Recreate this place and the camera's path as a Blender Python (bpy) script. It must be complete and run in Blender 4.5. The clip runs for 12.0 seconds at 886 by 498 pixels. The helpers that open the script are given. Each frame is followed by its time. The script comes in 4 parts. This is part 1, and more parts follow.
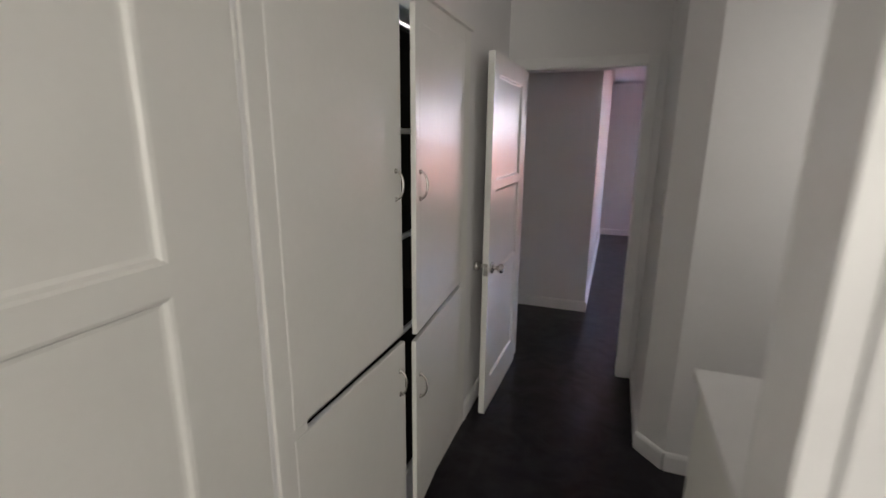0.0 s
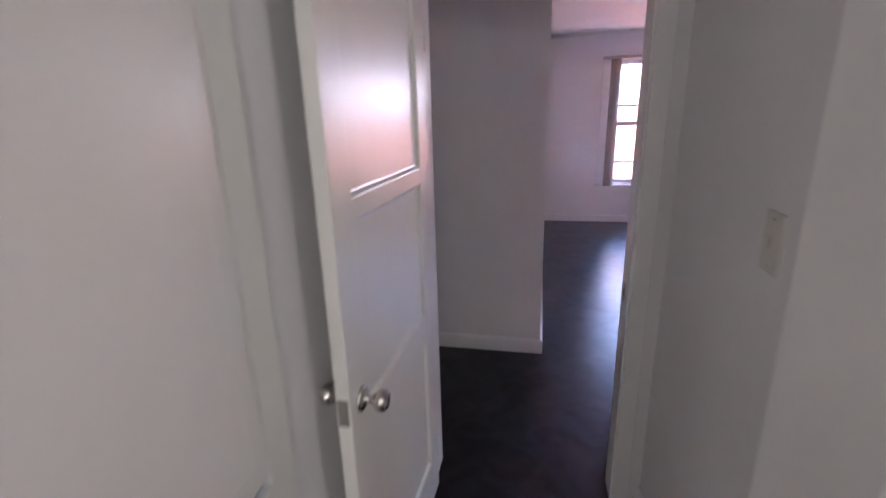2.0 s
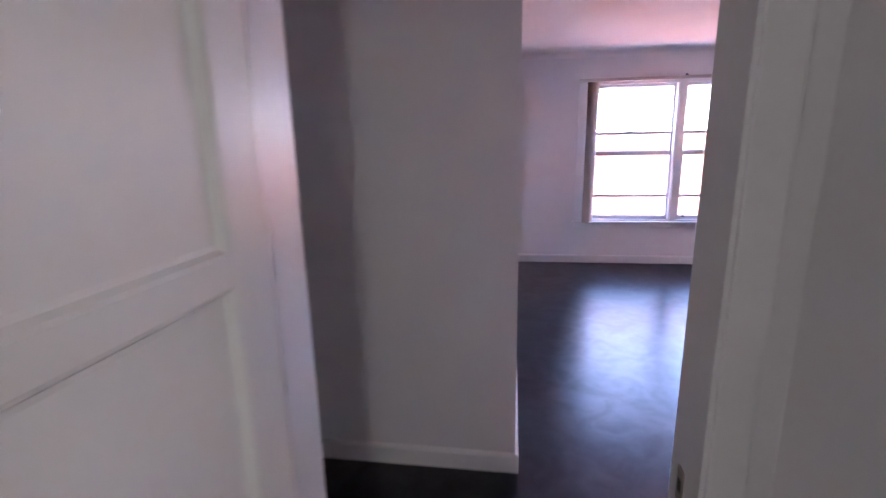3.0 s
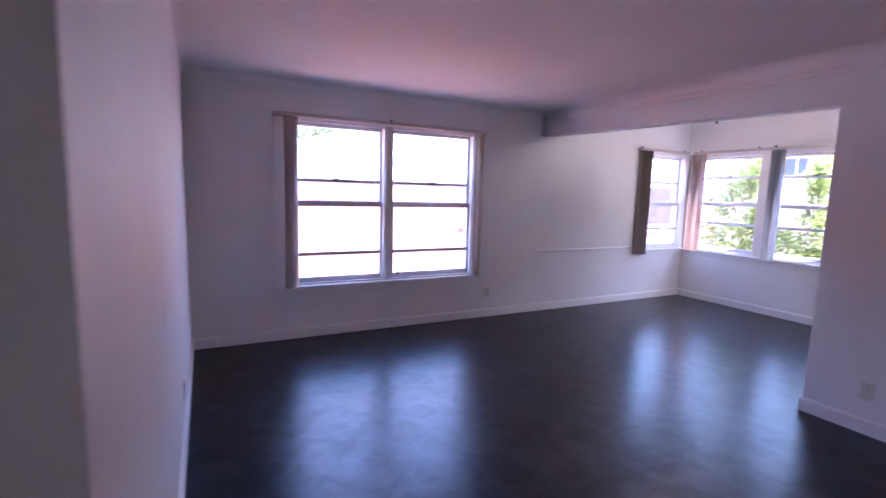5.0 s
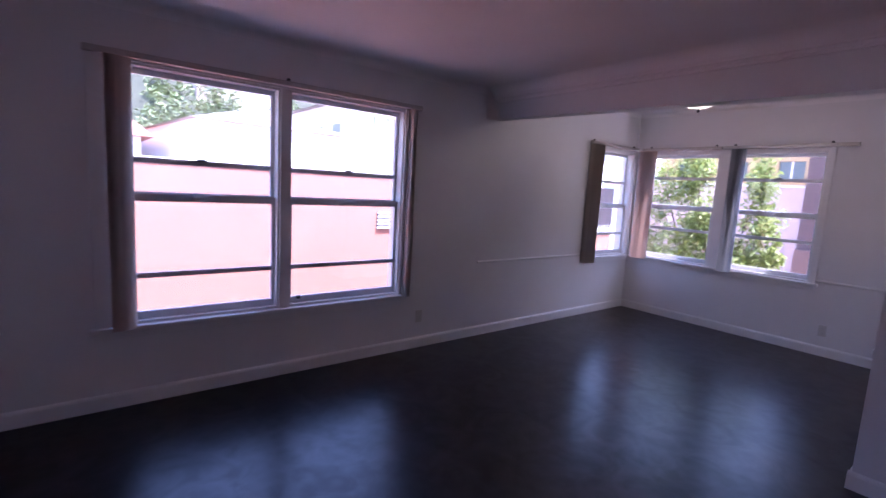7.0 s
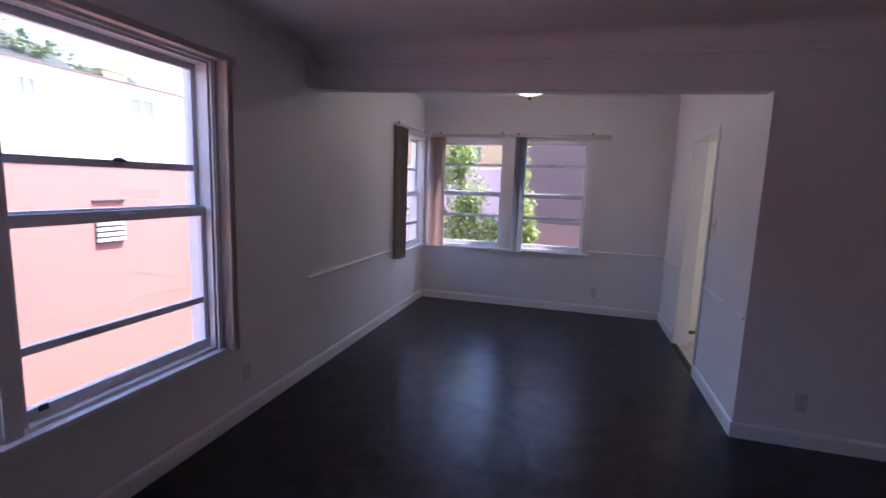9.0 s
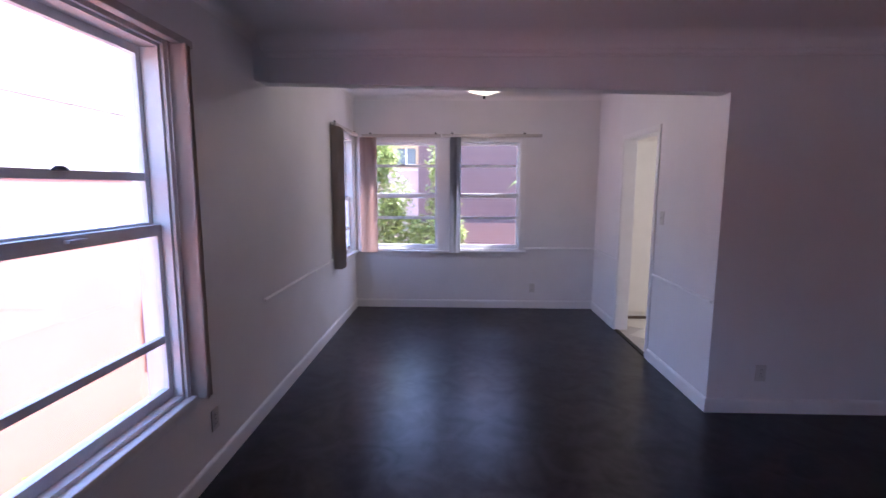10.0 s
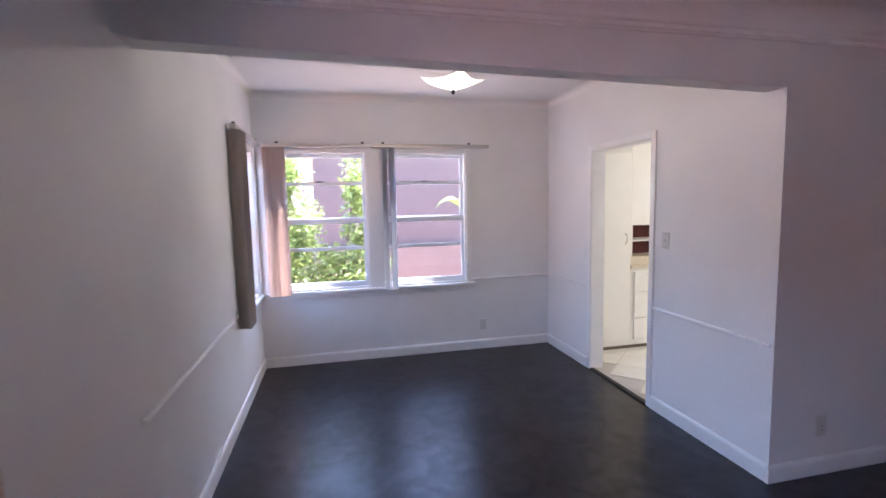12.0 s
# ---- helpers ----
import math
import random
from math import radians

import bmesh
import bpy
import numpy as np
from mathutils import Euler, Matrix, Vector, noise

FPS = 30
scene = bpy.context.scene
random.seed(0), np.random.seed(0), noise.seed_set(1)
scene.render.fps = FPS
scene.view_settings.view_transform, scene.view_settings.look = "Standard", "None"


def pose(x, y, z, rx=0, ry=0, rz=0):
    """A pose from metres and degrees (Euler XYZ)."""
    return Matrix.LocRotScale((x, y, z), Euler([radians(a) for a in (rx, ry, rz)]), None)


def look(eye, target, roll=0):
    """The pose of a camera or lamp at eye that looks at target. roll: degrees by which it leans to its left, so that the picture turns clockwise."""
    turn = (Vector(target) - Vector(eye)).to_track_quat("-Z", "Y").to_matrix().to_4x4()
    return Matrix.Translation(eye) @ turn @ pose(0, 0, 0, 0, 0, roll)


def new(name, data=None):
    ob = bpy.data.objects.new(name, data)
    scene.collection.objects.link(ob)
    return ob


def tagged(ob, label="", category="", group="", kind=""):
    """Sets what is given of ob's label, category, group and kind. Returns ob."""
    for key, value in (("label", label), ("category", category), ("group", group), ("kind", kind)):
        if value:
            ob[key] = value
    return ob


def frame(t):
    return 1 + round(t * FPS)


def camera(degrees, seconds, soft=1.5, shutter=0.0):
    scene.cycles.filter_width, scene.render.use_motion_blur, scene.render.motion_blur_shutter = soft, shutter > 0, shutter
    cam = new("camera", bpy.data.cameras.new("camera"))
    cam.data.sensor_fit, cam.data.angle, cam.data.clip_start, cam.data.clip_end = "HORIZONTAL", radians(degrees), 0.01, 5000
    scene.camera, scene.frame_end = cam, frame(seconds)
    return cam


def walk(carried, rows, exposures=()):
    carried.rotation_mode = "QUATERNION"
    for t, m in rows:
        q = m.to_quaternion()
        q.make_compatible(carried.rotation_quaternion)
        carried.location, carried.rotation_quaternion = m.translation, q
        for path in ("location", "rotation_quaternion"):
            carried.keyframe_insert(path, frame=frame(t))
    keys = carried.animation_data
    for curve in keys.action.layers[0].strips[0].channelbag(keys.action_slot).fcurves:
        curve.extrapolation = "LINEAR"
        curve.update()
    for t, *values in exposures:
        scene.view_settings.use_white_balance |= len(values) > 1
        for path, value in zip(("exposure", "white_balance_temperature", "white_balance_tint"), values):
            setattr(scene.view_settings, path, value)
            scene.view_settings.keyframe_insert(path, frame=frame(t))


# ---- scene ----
cam = camera(87.4, 12.0, shutter=0.5)
PATH = [
    (0, (0.167, -4.375, 1.613), (-0.502, -2.55, 1.142), 0.5),
    (0.5, (0.071, -3.988, 1.576), (-0.698, -2.22, 1.044), 0.1),
    (1, (-0.025, -3.646, 1.569), (-0.691, -1.863, 0.958), 0.1),
    (1.5, (-0.077, -3.273, 1.557), (-0.471, -1.409, 0.951), -2.5),
    (2, (-0.031, -2.839, 1.561), (-0.433, -0.964, 0.994), -1.6),
    (2.5, (-0.03, -2.378, 1.535), (-0.431, -0.481, 1.045), -1.5),
    (4.5, (0.014, -0.904, 1.532), (0.662, 0.951, 1.161), 1.6),
    (5, (0.148, -0.717, 1.499), (1.056, 1.048, 1.252), 1.6),
    (5.5, (0.253, -0.441, 1.523), (1.28, 1.253, 1.248), 2.8),
    (6, (0.462, -0.188, 1.543), (1.52, 1.48, 1.226), 2.3),
    (6.5, (0.602, 0.139, 1.501), (1.702, 1.783, 1.204), 2.8),
    (7, (0.667, 0.504, 1.505), (1.903, 2.055, 1.245), 3.3),
    (9, (0.753, 1.988, 1.534), (2.661, 2.522, 1.258), 2.0),
    (9.5, (0.803, 2.313, 1.535), (2.757, 2.643, 1.264), 0.4),
    (10, (0.853, 2.654, 1.535), (2.834, 2.713, 1.271), 0.2),
    (10.5, (0.963, 2.94, 1.548), (2.933, 2.762, 1.252), -0.1),
    (11, (1.249, 3.077, 1.541), (3.211, 2.803, 1.267), -0.2),
    (11.5, (1.596, 3.178, 1.556), (3.556, 2.85, 1.331), -0.7),
    (12, (1.967, 3.2, 1.582), (3.907, 2.757, 1.386), -1.2),
]
EXPOSURES = [(0, 4.9, 6500, 20), (1.2, 5.05, 6300, 26), (2.5, 5.5, 6100, 28), (4.5, 4.85, 5700, 30), (5.5, 4.05, 5600, 30), (7, 3.2, 5700, 34), (9, 3.02, 5900, 25), (9.7, 3.42, 5900, 27), (10.7, 3.8, 5900, 26), (12, 4.2, 6100, 16)]
walk(cam, [(t, look(eye, target, roll)) for t, eye, target, roll in PATH], EXPOSURES)

# ---- world, sun, large lights ----
world = bpy.data.worlds.new("sky")
scene.world = world
world.use_nodes = True
wn = world.node_tree.nodes
sky = wn.new("ShaderNodeTexSky")
sky.sky_type = 'NISHITA'
sky.sun_disc = False
sky.sun_elevation = radians(63)
sky.sun_rotation = radians(160)
world.node_tree.links.new(sky.outputs[0], wn["Background"].inputs[0])
wn["Background"].inputs[1].default_value = 0.15
sun = new("sun", bpy.data.lights.new("sun", 'SUN'))
sun.data.energy, sun.data.angle, sun.data.color = 2.0, radians(0.6), (1.0, 0.95, 0.88)
sun.matrix_world = look((1.5, -4.2, 9), (0, 0, 0))


def area(name, m, w, h, power, color):
    li = bpy.data.lights.new(name, 'AREA')
    li.shape, li.size, li.size_y, li.energy, li.color = 'RECTANGLE', w, h, power, color
    ob = new(name, li)
    ob.matrix_world = m
    return ob


# daylight assumed in the bedroom behind, plus lights added for the recess and the kitchen
area("bedroom_window_light", look((0.8, -6.95, 1.6), (0.2, -3.6, 1.4)), 2.2, 1.6, 2.4, (0.98, 1.0, 0.84))
# added to brighten the hall walls; no window is known in the recess
area("recess_fill_light", look((1.37, -2.75, 1.7), (0.2, -1.9, 1.4)), 0.7, 0.9, 0.2, (0.98, 1.0, 0.86))
# added light for the bright kitchen, whose real source is unseen
area("kitchen_fill_light", look((5.2, -1.75, 1.6), (5.9, 0.5, 1.0)), 1.2, 1.0, 2.8, (1.0, 0.96, 0.84))


# ---- materials ----
def mat(name, color, rough=0.5, var=0.08, scale=6.0, fine=120.0, bump=0.02, metal=0.0, spec=0.5, per=0.0, rvar=0.0, stretch=(1, 1, 1)):
    m = bpy.data.materials.new(name)
    m.use_nodes = True
    n, l = m.node_tree.nodes, m.node_tree.links
    b = n["Principled BSDF"]
    b.inputs["Roughness"].default_value, b.inputs["Metallic"].default_value = rough, metal
    b.inputs["Specular IOR Level"].default_value = spec
    co = n.new("ShaderNodeTexCoord")
    mp = n.new("ShaderNodeMapping")
    mp.inputs["Scale"].default_value = stretch
    geo = n.new("ShaderNodeNewGeometry")
    l.new(geo.outputs["Position"], mp.inputs["Vector"])
    big = n.new("ShaderNodeTexNoise")
    big.inputs["Scale"].default_value, big.inputs["Detail"].default_value = scale, 5
    small = n.new("ShaderNodeTexNoise")
    small.inputs["Scale"].default_value, small.inputs["Detail"].default_value = fine, 3
    for t in (big, small):
        l.new(mp.outputs[0], t.inputs["Vector"])
    mix = n.new("ShaderNodeMath")
    mix.operation = 'MULTIPLY_ADD'
    l.new(small.outputs["Fac"], mix.inputs[0])
    mix.inputs[1].default_value = 0.35
    l.new(big.outputs["Fac"], mix.inputs[2])
    ramp = n.new("ShaderNodeMapRange")
    ramp.inputs[1].default_value, ramp.inputs[2].default_value = 0.4, 0.95
    ramp.inputs[3].default_value, ramp.inputs[4].default_value = 1 - var, 1 + var
    l.new(mix.outputs[0], ramp.inputs[0])
    hsv = n.new("ShaderNodeHueSaturation")
    hsv.inputs["Color"].default_value = (*color, 1)
    val = ramp.outputs[0]
    if per:
        oi = n.new("ShaderNodeObjectInfo")
        isl = n.new("ShaderNodeMath")
        isl.operation = 'ADD'
        l.new(oi.outputs["Random"], isl.inputs[0])
        l.new(geo.outputs["Random Per Island"], isl.inputs[1])
        pr = n.new("ShaderNodeMapRange")
        pr.inputs[2].default_value = 2
        pr.inputs[3].default_value, pr.inputs[4].default_value = 1 - per, 1 + per
        l.new(isl.outputs[0], pr.inputs[0])
        mul = n.new("ShaderNodeMath")
        mul.operation = 'MULTIPLY'
        l.new(pr.outputs[0], mul.inputs[0])
        l.new(val, mul.inputs[1])
        val = mul.outputs[0]
    l.new(val, hsv.inputs["Value"])
    l.new(hsv.outputs[0], b.inputs["Base Color"])
    if rvar:
        rr = n.new("ShaderNodeMapRange")
        rr.inputs[1].default_value, rr.inputs[2].default_value = 0.35, 0.95
        rr.inputs[3].default_value, rr.inputs[4].default_value = rough - rvar, rough + rvar
        l.new(mix.outputs[0], rr.inputs[0])
        l.new(rr.outputs[0], b.inputs["Roughness"])
    if bump:
        bp = n.new("ShaderNodeBump")
        bp.inputs["Strength"].default_value, bp.inputs["Distance"].default_value = bump * 5, 0.004
        l.new(mix.outputs[0], bp.inputs["Height"])
        l.new(bp.outputs[0], b.inputs["Normal"])
    return m


PLASTER = mat("white_wall_paint", (0.77, 0.755, 0.76), 0.62, 0.03, 3, 70, 0.04)
CEIL = mat("ceiling_paint", (0.83, 0.805, 0.81), 0.75, 0.03, 2, 60, 0.03)
TRIM = mat("white_trim_enamel", (0.8, 0.79, 0.79), 0.32, 0.03, 8, 60, 0.012)
ENAMEL = mat("satin_cupboard_enamel", (0.76, 0.75, 0.72), 0.3, 0.03, 4, 45, 0.012)
# white sashes with the bluish grey of their backlit side put into the paint
SASH = mat("backlit_tint_sash_paint", (0.72, 0.75, 0.79), 0.38, 0.05, 9, 80, 0.015)
FLOOR = mat("dark_stained_violet_sheen_floor", (0.006, 0.0042, 0.0055), 0.29, 0.12, 2.2, 9, 0.0, spec=0.46, stretch=(0.6, 1, 1))
# violet cast put into the reflections, on top of the stain's own colour
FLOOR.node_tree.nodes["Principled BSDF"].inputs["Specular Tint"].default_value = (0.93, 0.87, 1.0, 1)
fn, fk = FLOOR.node_tree.nodes, FLOOR.node_tree.links
cloud, streak, span, add = fn.new("ShaderNodeTexNoise"), fn.new("ShaderNodeTexNoise"), fn.new("ShaderNodeMapRange"), fn.new("ShaderNodeMath")
cloud.inputs["Scale"].default_value, cloud.inputs["Detail"].default_value, cloud.inputs["Distortion"].default_value = 4.5, 3.0, 1.2
streak.inputs["Scale"].default_value, streak.inputs["Detail"].default_value = 14.0, 2.0
where = [k for k in fn if k.bl_idname == "ShaderNodeNewGeometry"][0]
for k in (cloud, streak):
    fk.new(where.outputs["Position"], k.inputs["Vector"])
add.operation = 'MULTIPLY_ADD'
fk.new(streak.outputs["Fac"], add.inputs[0])
add.inputs[1].default_value = 0.3
fk.new(cloud.outputs["Fac"], add.inputs[2])
span.interpolation_type = 'SMOOTHSTEP'
span.inputs[1].default_value, span.inputs[2].default_value, span.inputs[3].default_value, span.inputs[4].default_value = 0.35, 0.95, 0.32, 0.60
fk.new(add.outputs[0], span.inputs[0])
fk.new(span.outputs[0], fn["Principled BSDF"].inputs["Specular IOR Level"])
# near-black holds the shade inside the cupboard; also serves the dark wooden threshold
SHADE_AND_DARKWOOD = mat("shaded_inside_and_dark_wood", (0.03, 0.025, 0.02), 0.8, 0.3, 5, 60)
CHROME = mat("brushed_nickel", (0.55, 0.53, 0.5), 0.25, 0.05, 30, 200, 0.005, metal=1.0)
BRASS = mat("worn_strike_plate", (0.45, 0.4, 0.33), 0.35, 0.2, 40, 200, 0.01, metal=1.0)
VANE = mat("tan_vinyl_vane", (0.72, 0.63, 0.57), 0.5, 0.05, 5, 200, 0.02, per=0.08)
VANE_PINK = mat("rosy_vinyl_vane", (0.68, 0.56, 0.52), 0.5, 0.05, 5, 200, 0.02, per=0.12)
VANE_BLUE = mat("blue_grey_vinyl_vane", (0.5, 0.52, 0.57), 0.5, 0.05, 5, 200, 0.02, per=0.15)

def see_through(m, share):
    n, l = m.node_tree.nodes, m.node_tree.links
    tl, mx = n.new("ShaderNodeBsdfTranslucent"), n.new("ShaderNodeMixShader")
    hue = [k for k in n if k.bl_idname == "ShaderNodeHueSaturation"][0]
    l.new(hue.outputs[0], tl.inputs[0])
    mx.inputs[0].default_value = share
    l.new(n["Principled BSDF"].outputs[0], mx.inputs[1])
    l.new(tl.outputs[0], mx.inputs[2])
    l.new(mx.outputs[0], n["Material Output"].inputs[0])


see_through(VANE, 0.2)
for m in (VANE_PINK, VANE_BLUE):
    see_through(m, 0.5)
RAILMETAL = mat("headrail_metal", (0.5, 0.47, 0.45), 0.4, 0.05, 20, 150, 0.01, metal=0.3)
BLACK = mat("black_plastic", (0.02, 0.02, 0.022), 0.4, 0.1)
PLATE = mat("ivory_plastic_plate", (0.62, 0.6, 0.57), 0.3, 0.02, 20, 100, 0.005)
PINK = mat("pink_stucco", (0.45, 0.212, 0.165), 0.85, 0.06, 1.5, 90, 0.12)
# mauve and rose darkened in the base colour for the shade on these walls
MAUVE = mat("shade_darkened_mauve_stucco", (0.12, 0.078, 0.074), 0.85, 0.06, 1.5, 90, 0.12)
MAUVE_LOW = mat("shade_darkened_dusty_rose_stucco", (0.17, 0.105, 0.09), 0.85, 0.06, 1.5, 90, 0.12)
ORANGE = mat("ochre_stucco", (0.42, 0.30, 0.16), 0.85, 0.06, 1.5, 90, 0.1)
PALEPINK = mat("pale_pink_stucco", (0.62, 0.47, 0.45), 0.85, 0.06, 1.5, 90, 0.1)
WHITEHOUSE = mat("white_stucco", (0.78, 0.77, 0.75), 0.85, 0.05, 0.8, 40, 0.1)
ROOF = mat("pale_shingle_roof", (0.27, 0.24, 0.23), 0.85, 0.15, 3, 30, 0.1)
DARKGLASS = mat("dark_window_glass", (0.06, 0.08, 0.1), 0.1, 0.1, 1, 5, 0)
IRON = mat("dark_iron", (0.05, 0.05, 0.06), 0.5, 0.2)
SLATE = mat("grey_violet_gate", (0.07, 0.06, 0.075), 0.6, 0.1)
LEAF = mat("bush_leaf", (0.26, 0.32, 0.10), 0.4, 0.2, 5, 40, 0.02, per=0.5)
LEAFDARK = mat("tree_leaf", (0.17, 0.22, 0.10), 0.5, 0.3, 2, 20, 0.02, per=0.5)
see_through(LEAF, 0.35)
BANANA = mat("banana_leaf", (0.3, 0.42, 0.12), 0.4, 0.15, 6, 40, 0.03)
BARK = mat("bark", (0.16, 0.12, 0.09), 0.8, 0.3, 12, 60, 0.15)
# unseen ground, tinted pink so that it bounces a blush onto the ceiling
BOUNCE_PAVING = mat("pink_bounce_paving", (0.5, 0.36, 0.32), 0.85, 0.12, 2, 40, 0.08)
SOIL = mat("hill_scrub", (0.05, 0.056, 0.04), 0.9, 0.4, 0.05, 0.6, 0.1)
TILE = mat("cream_floor_tile", (0.7, 0.67, 0.6), 0.25, 0.05, 5, 60, 0.01, per=0.04)
GROUT = mat("grout", (0.45, 0.42, 0.37), 0.8, 0.1)
CREAM = mat("cream_kitchen_enamel", (0.78, 0.75, 0.68), 0.35, 0.03, 6, 50, 0.012)
COUNTER = mat("beige_counter", (0.62, 0.54, 0.4), 0.35, 0.08, 20, 80, 0.01)
REDWOOD = mat("dark_red_niche", (0.09, 0.012, 0.01), 0.75, 0.4, 8, 40, 0.03, stretch=(1, 1, 0.2))


def glass_material():
    m = bpy.data.materials.new("window_glass")
    m.use_nodes = True
    n, l = m.node_tree.nodes, m.node_tree.links
    n.remove(n["Principled BSDF"])
    tr, gl, mx, fr = n.new("ShaderNodeBsdfTransparent"), n.new("ShaderNodeBsdfGlossy"), n.new("ShaderNodeMixShader"), n.new("ShaderNodeLayerWeight")
    gl.inputs["Roughness"].default_value = 0.02
    tr.inputs[0].default_value = (0.96, 0.97, 0.97, 1)
    pw = n.new("ShaderNodeMath")
    pw.operation = 'MULTIPLY_ADD'
    l.new(fr.outputs["Facing"], pw.inputs[0])
    pw.inputs[1].default_value, pw.inputs[2].default_value = 0.12, 0.03
    l.new(pw.outputs[0], mx.inputs[0])
    l.new(tr.outputs[0], mx.inputs[1])
    l.new(gl.outputs[0], mx.inputs[2])
    l.new(mx.outputs[0], n["Material Output"].inputs[0])
    return m


GLASS = glass_material()
BOWL = mat("frosted_bowl_glass", (0.85, 0.83, 0.76), 0.35, 0.03, 12, 60, 0.01)
BOWL.node_tree.nodes["Principled BSDF"].inputs["Emission Color"].default_value = (1.0, 0.95, 0.8, 1)
BOWL.node_tree.nodes["Principled BSDF"].inputs["Emission Strength"].default_value = 0.035


# ---- mesh helpers ----
def part(name, bm, material, parent=None, label=""):
    me = bpy.data.meshes.new(name)
    bm.normal_update()
    bm.to_mesh(me)
    bm.free()
    me.materials.append(material)
    ob = new(name, me)
    if parent is not None:
        ob.parent = parent
    if label:
        ob["label"] = label
    return ob


def thing(name, label, category, m=None, group="", kind=""):
    ob = new(name)
    ob.empty_display_size = 0.1
    if m is not None:
        ob.matrix_world = m
    return tagged(ob, label, category, group, kind)


def structure(name, bm, material, label):
    return tagged(part(name, bm, material), label, name.split("_")[0], kind="structure")


def box(bm, x0, x1, y0, y1, z0, z1, bevel=0.0):
    v = [bm.verts.new((x, y, z)) for z in (z0, z1) for y in (y0, y1) for x in (x0, x1)]
    fs = [bm.faces.new([v[i] for i in q]) for q in ((0, 2, 3, 1), (4, 5, 7, 6), (0, 1, 5, 4), (2, 6, 7, 3), (0, 4, 6, 2), (1, 3, 7, 5))]
    if bevel:
        es = list({e for f in fs for e in f.edges})
        bmesh.ops.bevel(bm, geom=es, offset=bevel, segments=2, profile=0.6, affect='EDGES')
    return bm


def boxbm(*a, bevel=0.0):
    return box(bmesh.new(), *a, bevel=bevel)


def tube(bm, pts, r, seg=8, taper=None):
    rings = []
    pts = [Vector(p) for p in pts]
    for i, p in enumerate(pts):
        d = (pts[min(i + 1, len(pts) - 1)] - pts[max(i - 1, 0)]).normalized()
        a = d.orthogonal().normalized() if not rings else (ref - d * ref.dot(d)).normalized()
        ref = a
        b = d.cross(a)
        rad = r if taper is None else r * taper[i]
        rings.append([bm.verts.new(p + (a * math.cos(k * math.tau / seg) + b * math.sin(k * math.tau / seg)) * rad) for k in range(seg)])
    for r0, r1 in zip(rings, rings[1:]):
        for k in range(seg):
            f = bm.faces.new((r0[k], r0[(k + 1) % seg], r1[(k + 1) % seg], r1[k]))
            f.smooth = True
    bm.faces.new(rings[0][::-1])
    bm.faces.new(rings[-1])
    return bm


def lathe(bm, profile, m=None, seg=24):
    """Turn (radius, height) rows about local z."""
    m = m or Matrix()
    rings = [[bm.verts.new(m @ Vector((r * math.cos(k * math.tau / seg), r * math.sin(k * math.tau / seg), h))) for k in range(seg)] for r, h in profile]
    for r0, r1 in zip(rings, rings[1:]):
        for k in range(seg):
            f = bm.faces.new((r0[k], r0[(k + 1) % seg], r1[(k + 1) % seg], r1[k]))
            f.smooth = True
    bm.faces.new(rings[0][::-1])
    bm.faces.new(rings[-1])
    return bm


def sweep(bm, p0, p1, n, profile, smooth=False, closed=True):
    """A moulding from p0 to p1: profile rows are (out along n, up)."""
    p0, p1, n = Vector(p0), Vector(p1), Vector(n)
    if closed is False:
        rows = [[bm.verts.new(p + n * d + Vector((0, 0, h))) for d, h in profile] for p in (p0, p1)]
        for i in range(len(profile) - 1):
            bm.faces.new((rows[0][i], rows[0][i + 1], rows[1][i + 1], rows[1][i])).smooth = True
        return bm
    rows = [[bm.verts.new(p + n * d + Vector((0, 0, h))) for d, h in profile] for p in (p0, p1)]
    k = len(profile)
    for i in range(k):
        f = bm.faces.new((rows[0][i], rows[0][(i + 1) % k], rows[1][(i + 1) % k], rows[1][i]))
        f.smooth = smooth
    bm.faces.new(rows[0][::-1])
    bm.faces.new(rows[1])
    bmesh.ops.recalc_face_normals(bm, faces=bm.faces)
    return bm


def wall(bm, axis, c0, c1, a0, a1, z0, z1, holes=()):
    """A wall c0..c1 thick across axis, a0..a1 long, with rectangular holes (a0, a1, z0, z1) cut through it."""
    us = sorted({a0, a1, *[h[0] for h in holes], *[h[1] for h in holes]})
    zs = sorted({z0, z1, *[h[2] for h in holes], *[h[3] for h in holes]})

    def solid(i, j):
        if not (0 <= i < len(us) - 1 and 0 <= j < len(zs) - 1):
            return False
        u, z = (us[i] + us[i + 1]) / 2, (zs[j] + zs[j + 1]) / 2
        return not any(h[0] < u < h[1] and h[2] < z < h[3] for h in holes)

    cache = {}

    def vert(c, i, j):
        if (c, i, j) not in cache:
            cache[c, i, j] = bm.verts.new((c, us[i], zs[j]) if axis == 'x' else (us[i], c, zs[j]))
        return cache[c, i, j]

    for i in range(len(us) - 1):
        for j in range(len(zs) - 1):
            if not solid(i, j):
                continue
            for c in (c0, c1):
                bm.faces.new([vert(c, i, j), vert(c, i + 1, j), vert(c, i + 1, j + 1), vert(c, i, j + 1)])
            for di, dj, q in ((-1, 0, ((i, j), (i, j + 1))), (1, 0, ((i + 1, j), (i + 1, j + 1))), (0, -1, ((i, j), (i + 1, j))), (0, 1, ((i, j + 1), (i + 1, j + 1)))):
                if not solid(i + di, j + dj):
                    (a, b), (c, d) = q
                    bm.faces.new([vert(c0, a, b), vert(c0, c, d), vert(c1, c, d), vert(c1, a, b)])
    bmesh.ops.recalc_face_normals(bm, faces=bm.faces)
    return bm


